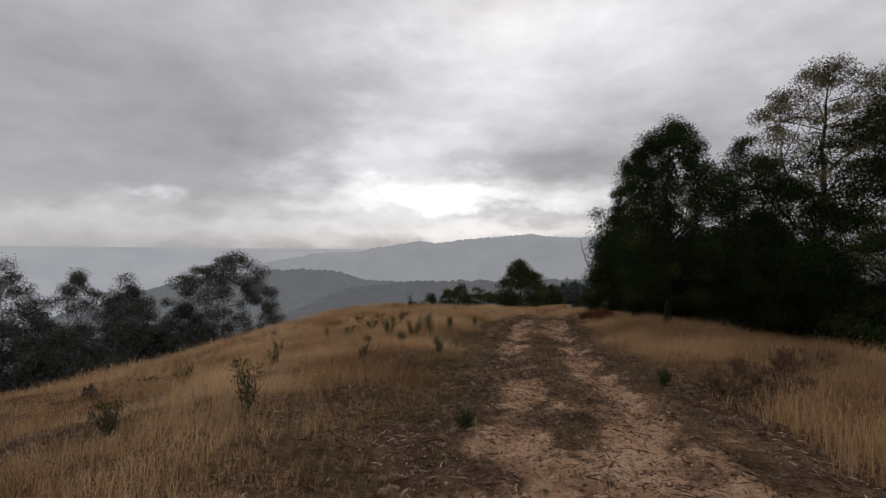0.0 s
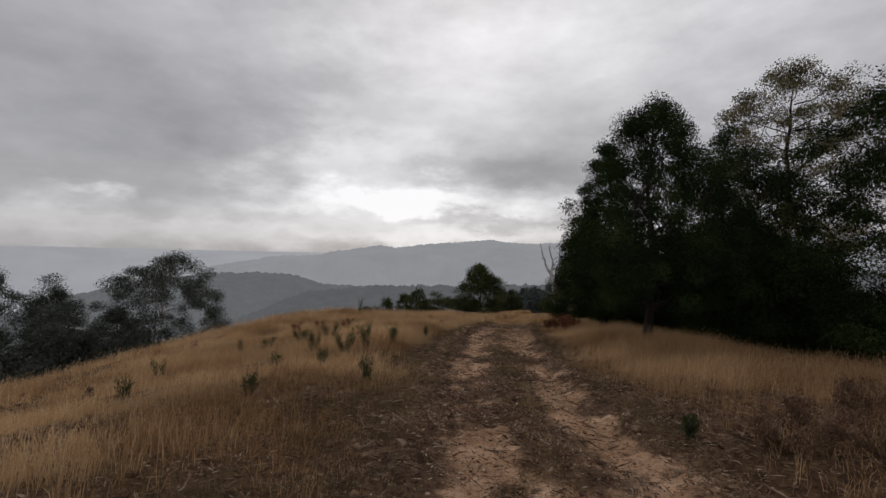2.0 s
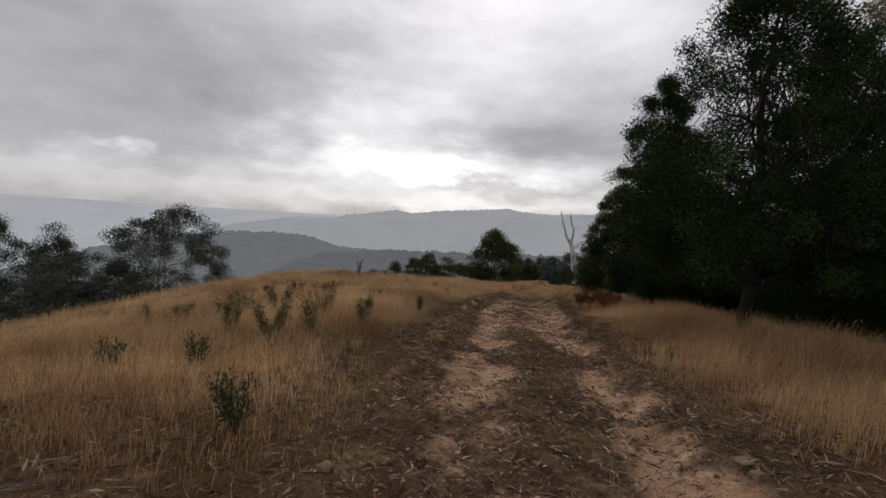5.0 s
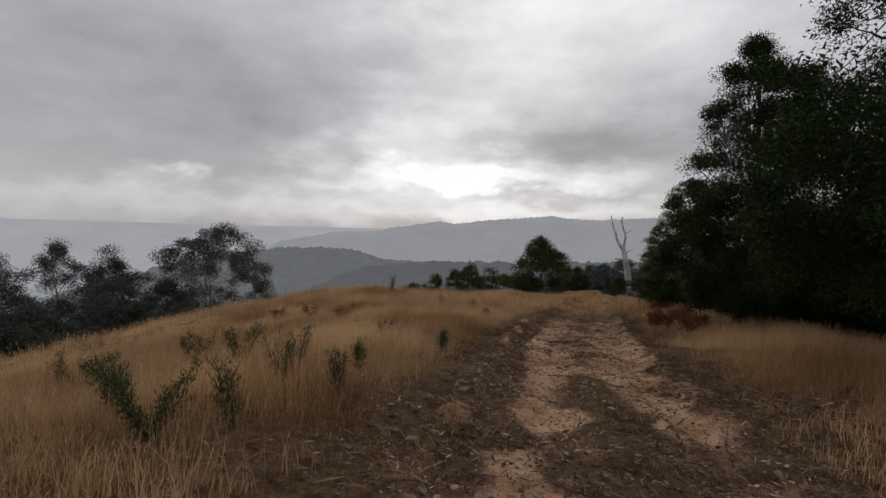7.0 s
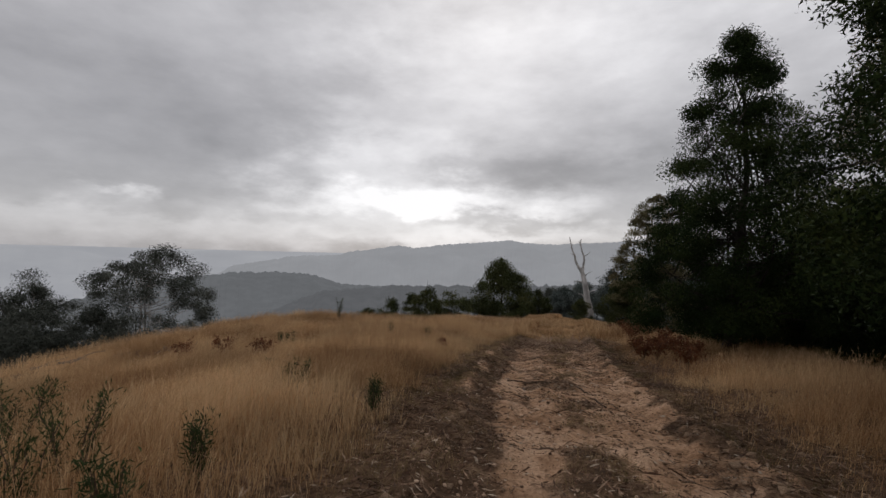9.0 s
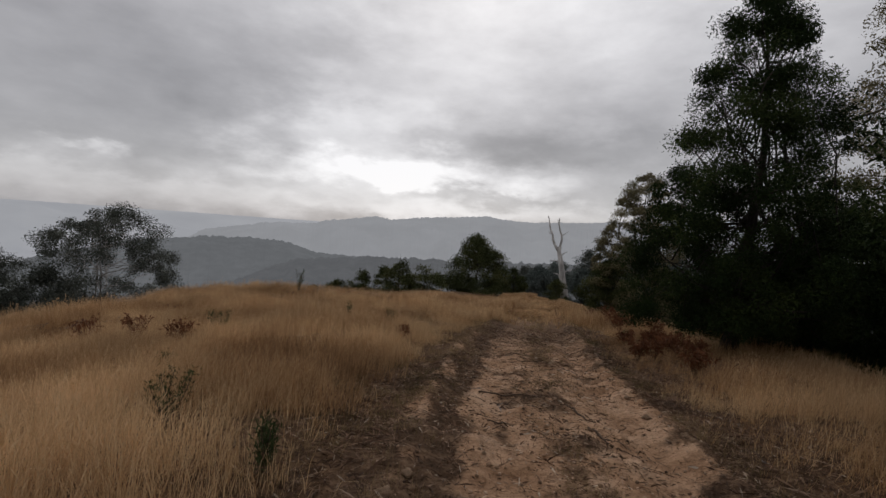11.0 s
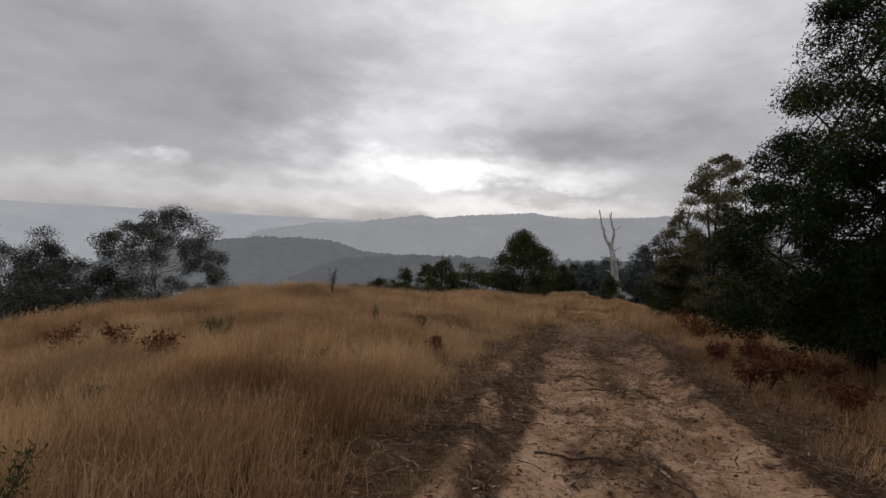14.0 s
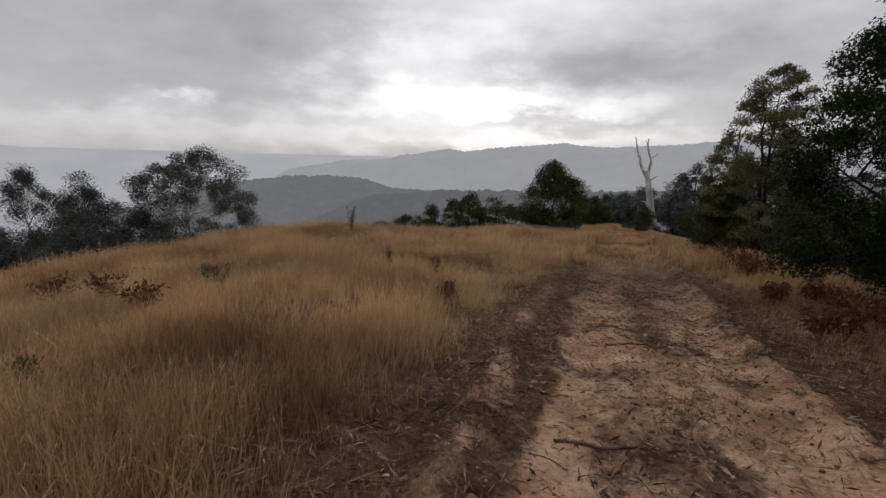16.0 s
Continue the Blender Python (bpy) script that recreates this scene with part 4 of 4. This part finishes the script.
x, y = scatter(80000, -3.4, 4.8, 1.5, 40, rng, w_track, 1.3)
m = len(x)
spread_r = np.repeat(rng.uniform(0.015, 0.06, m), 9)
x, y = np.repeat(x, 9) + rng.normal(size=9 * m) * spread_r, np.repeat(y, 9) + rng.normal(size=9 * m) * spread_r
blades("short_grass", x, y, rng.uniform(0.025, 0.15, len(x)), rng.uniform(0.0015, 0.0032, len(x)), rng, M_SHORT, "sparse short grass tufts between the wheel ruts", lean=1.1, simple=True)
# a rank clump on the verge, and grass closing over the far track
for n, box, wid in ((260, (4.1, 5.8, 4.4, 7.0), 0.0022), (5000, (-1.5, 6.0, 33, 78), 0.009)):
    x, y = np.repeat(rng.uniform(box[0], box[1], n), 12), np.repeat(rng.uniform(box[2], box[3], n), 12)
    x, y = x + rng.normal(size=len(x)) * 0.07, y + rng.normal(size=len(x)) * 0.07
    keep = (np.abs(track_u(x, y)) > 0.8) | (rng.random(len(x)) < smooth(32, 42, y))
    x, y = x[keep], y[keep]
    blades("dry_grass", x, y, rng.uniform(0.2, 0.6, len(x)) * np.where(np.abs(track_u(x, y)) < 1.4, 0.4, 1.0), wid * rng.uniform(0.6, 1.4, len(x)), rng, M_GRASS, "long golden dry grass with pale seed heads", lean=0.7, plume=0.3, simple=wid > 0.01)


def w_litter(x, y):
    u = track_u(x, y)
    return np.maximum(smooth(3.4, 1.8, np.abs(u)), 0.8 * smooth(14, 10, y)) * (0.5 + 0.5 * smooth(0.36, 0.6, fbm(x * 1.3 + 3, y * 1.3, 3))) * (1 - 0.72 * bare(x, y))


x, y = scatter(430000, -6.0, 6.0, 1.5, 32, rng, w_litter, 1.1)
n = len(x)
cen = np.stack([x, y, height(x, y) + 0.012], 1)
ang = rng.uniform(0, 2 * np.pi, n)
L = (0.010 + 0.055 * rng.random(n) ** 2.0)[:, None]
d = np.stack([np.cos(ang), np.sin(ang), rng.normal(size=n) * 0.28], 1)
s = np.stack([-np.sin(ang), np.cos(ang), rng.normal(size=n) * 0.5], 1)
W = L * rng.uniform(0.05, 0.16, n)[:, None]
v = np.stack([cen - d * L, cen + s * W + (0, 0, 0.006), cen + d * L, cen - s * W], 1).reshape(-1, 3)
tagged(new("leaf_litter", mesh_of("leaf_litter", v, np.arange(4 * n).reshape(-1, 4), M_LITTER, np.repeat(np.where(rng.random(n) < 0.06, 1.3, rng.random(n) ** 1.3), 4))), "dry fallen leaves and bark shreds on the track", "leaf litter", kind="stuff")

# long shreds of bark and dead stalks, thickest on the verges
def w_shred(x, y):
    u = track_u(x, y)
    verge = np.exp(-(((u + 2.1) / 0.6) ** 2)) + np.exp(-(((u - 1.9) / 0.6) ** 2)) + 0.3 * np.exp(-((u / 0.4) ** 2)) + 0.5 * smooth(13, 9, y)
    return np.clip(verge, 0, 1) * (0.3 + 0.7 * smooth(0.4, 0.6, fbm(x * 1.5 + 80, y * 1.5, 3)))


x, y = scatter(85000, -4.5, 5.0, 1.8, 30, rng, w_shred, 1.0)
n = len(x)
ang = rng.uniform(0, 2 * np.pi, n)
L = 0.03 + 0.13 * rng.random(n) ** 2
dx, dy = np.cos(ang) * L, np.sin(ang) * L
W = rng.uniform(0.0015, 0.005, n)
z = np.maximum(np.maximum(height(x - dx, y - dy), height(x + dx, y + dy)), height(x, y)) + 0.008
lift = rng.random(n) ** 3 * 0.06
a, b, c = np.stack([x - dx, y - dy, z], 1), np.stack([x + dx, y + dy, z + lift], 1), np.stack([x, y, z + 0.4 * lift + 0.006], 1)
s = np.stack([-np.sin(ang) * W, np.cos(ang) * W, rng.normal(size=n) * W], 1)
v = np.stack([a, c + s, b, c - s], 1).reshape(-1, 3)
tagged(new("bark_shreds", mesh_of("bark_shreds", v, np.arange(4 * n).reshape(-1, 4), M_LITTER, np.repeat(rng.random(n) ** 1.2, 4))), "brown shreds of bark and dead stalks on the verge", "bark litter", kind="stuff")

# grit and crumbs of earth on the track
x, y = scatter(26000, -2.2, 4.6, 1.8, 27, rng, lambda x, y: smooth(2.3, 1.6, np.abs(track_u(x, y))) * 0.6, 1.2)
ico = bmesh.new()
bmesh.ops.create_icosphere(ico, subdivisions=1, radius=1.0)
iv = np.array([v.co[:] for v in ico.verts])
ifc = np.array([[v.index for v in f.verts] for f in ico.faces])
ico.free()
n = len(x)
size = 0.004 + 0.022 * rng.random(n) ** 2.6
pts = iv[None] * rng.uniform(0.6, 1.3, (n, len(iv), 1)) * size[:, None, None] * (1, 1, 0.7) + np.stack([x, y, height(x, y) + size * 0.2], 1)[:, None]
tagged(new("grit", mesh_of("grit", pts.reshape(-1, 3), (ifc[None] + np.arange(n)[:, None, None] * len(iv)).reshape(-1, 3), M_GRIT, np.repeat(rng.random(n), len(iv)), True)), "crumbs of sandy earth and grit on the track", "grit", kind="stuff")

# clods and stones: few shapes, shared
CLODS = []
for k in range(6):
    bm = bmesh.new()
    bmesh.ops.create_icosphere(bm, subdivisions=2, radius=1.0)
    for vert in bm.verts:
        q = vert.co * 1.3 + Vector((k * 7.1, 0, 0))
        vert.co *= 0.75 + 0.55 * noise.noise(q) + 0.15 * noise.noise(q * 3)
        vert.co.z *= 0.6
    me = bpy.data.meshes.new("clod")
    bm.to_mesh(me)
    bm.free()
    for p in me.polygons:
        p.use_smooth = True
    me.materials.append(M_CLOD)
    CLODS.append(me)
count = 0
while count < 260:
    yy = 2.5 + 26 * rng.random() ** 1.1
    pick = rng.random()
    uu = rng.normal(-1.66, 0.15) if pick < 0.4 else rng.normal(1.22, 0.14) if pick < 0.75 else rng.uniform(-1.8, 1.8)
    xx = float(np.interp(yy, BEND_Y, BEND_X)) + uu
    size = rng.uniform(0.02, 0.055) * (1.4 if pick < 0.75 else 0.7)
    ob = new("clod", CLODS[count % 6])
    ob.matrix_basis = pose(xx, yy, float(height(xx, yy)) + size * 0.12, 0, 0, rng.uniform(0, 360)) @ Matrix.Diagonal((size, size * rng.uniform(0.7, 1.3), size, 1))
    ob.parent = ground
    count += 1
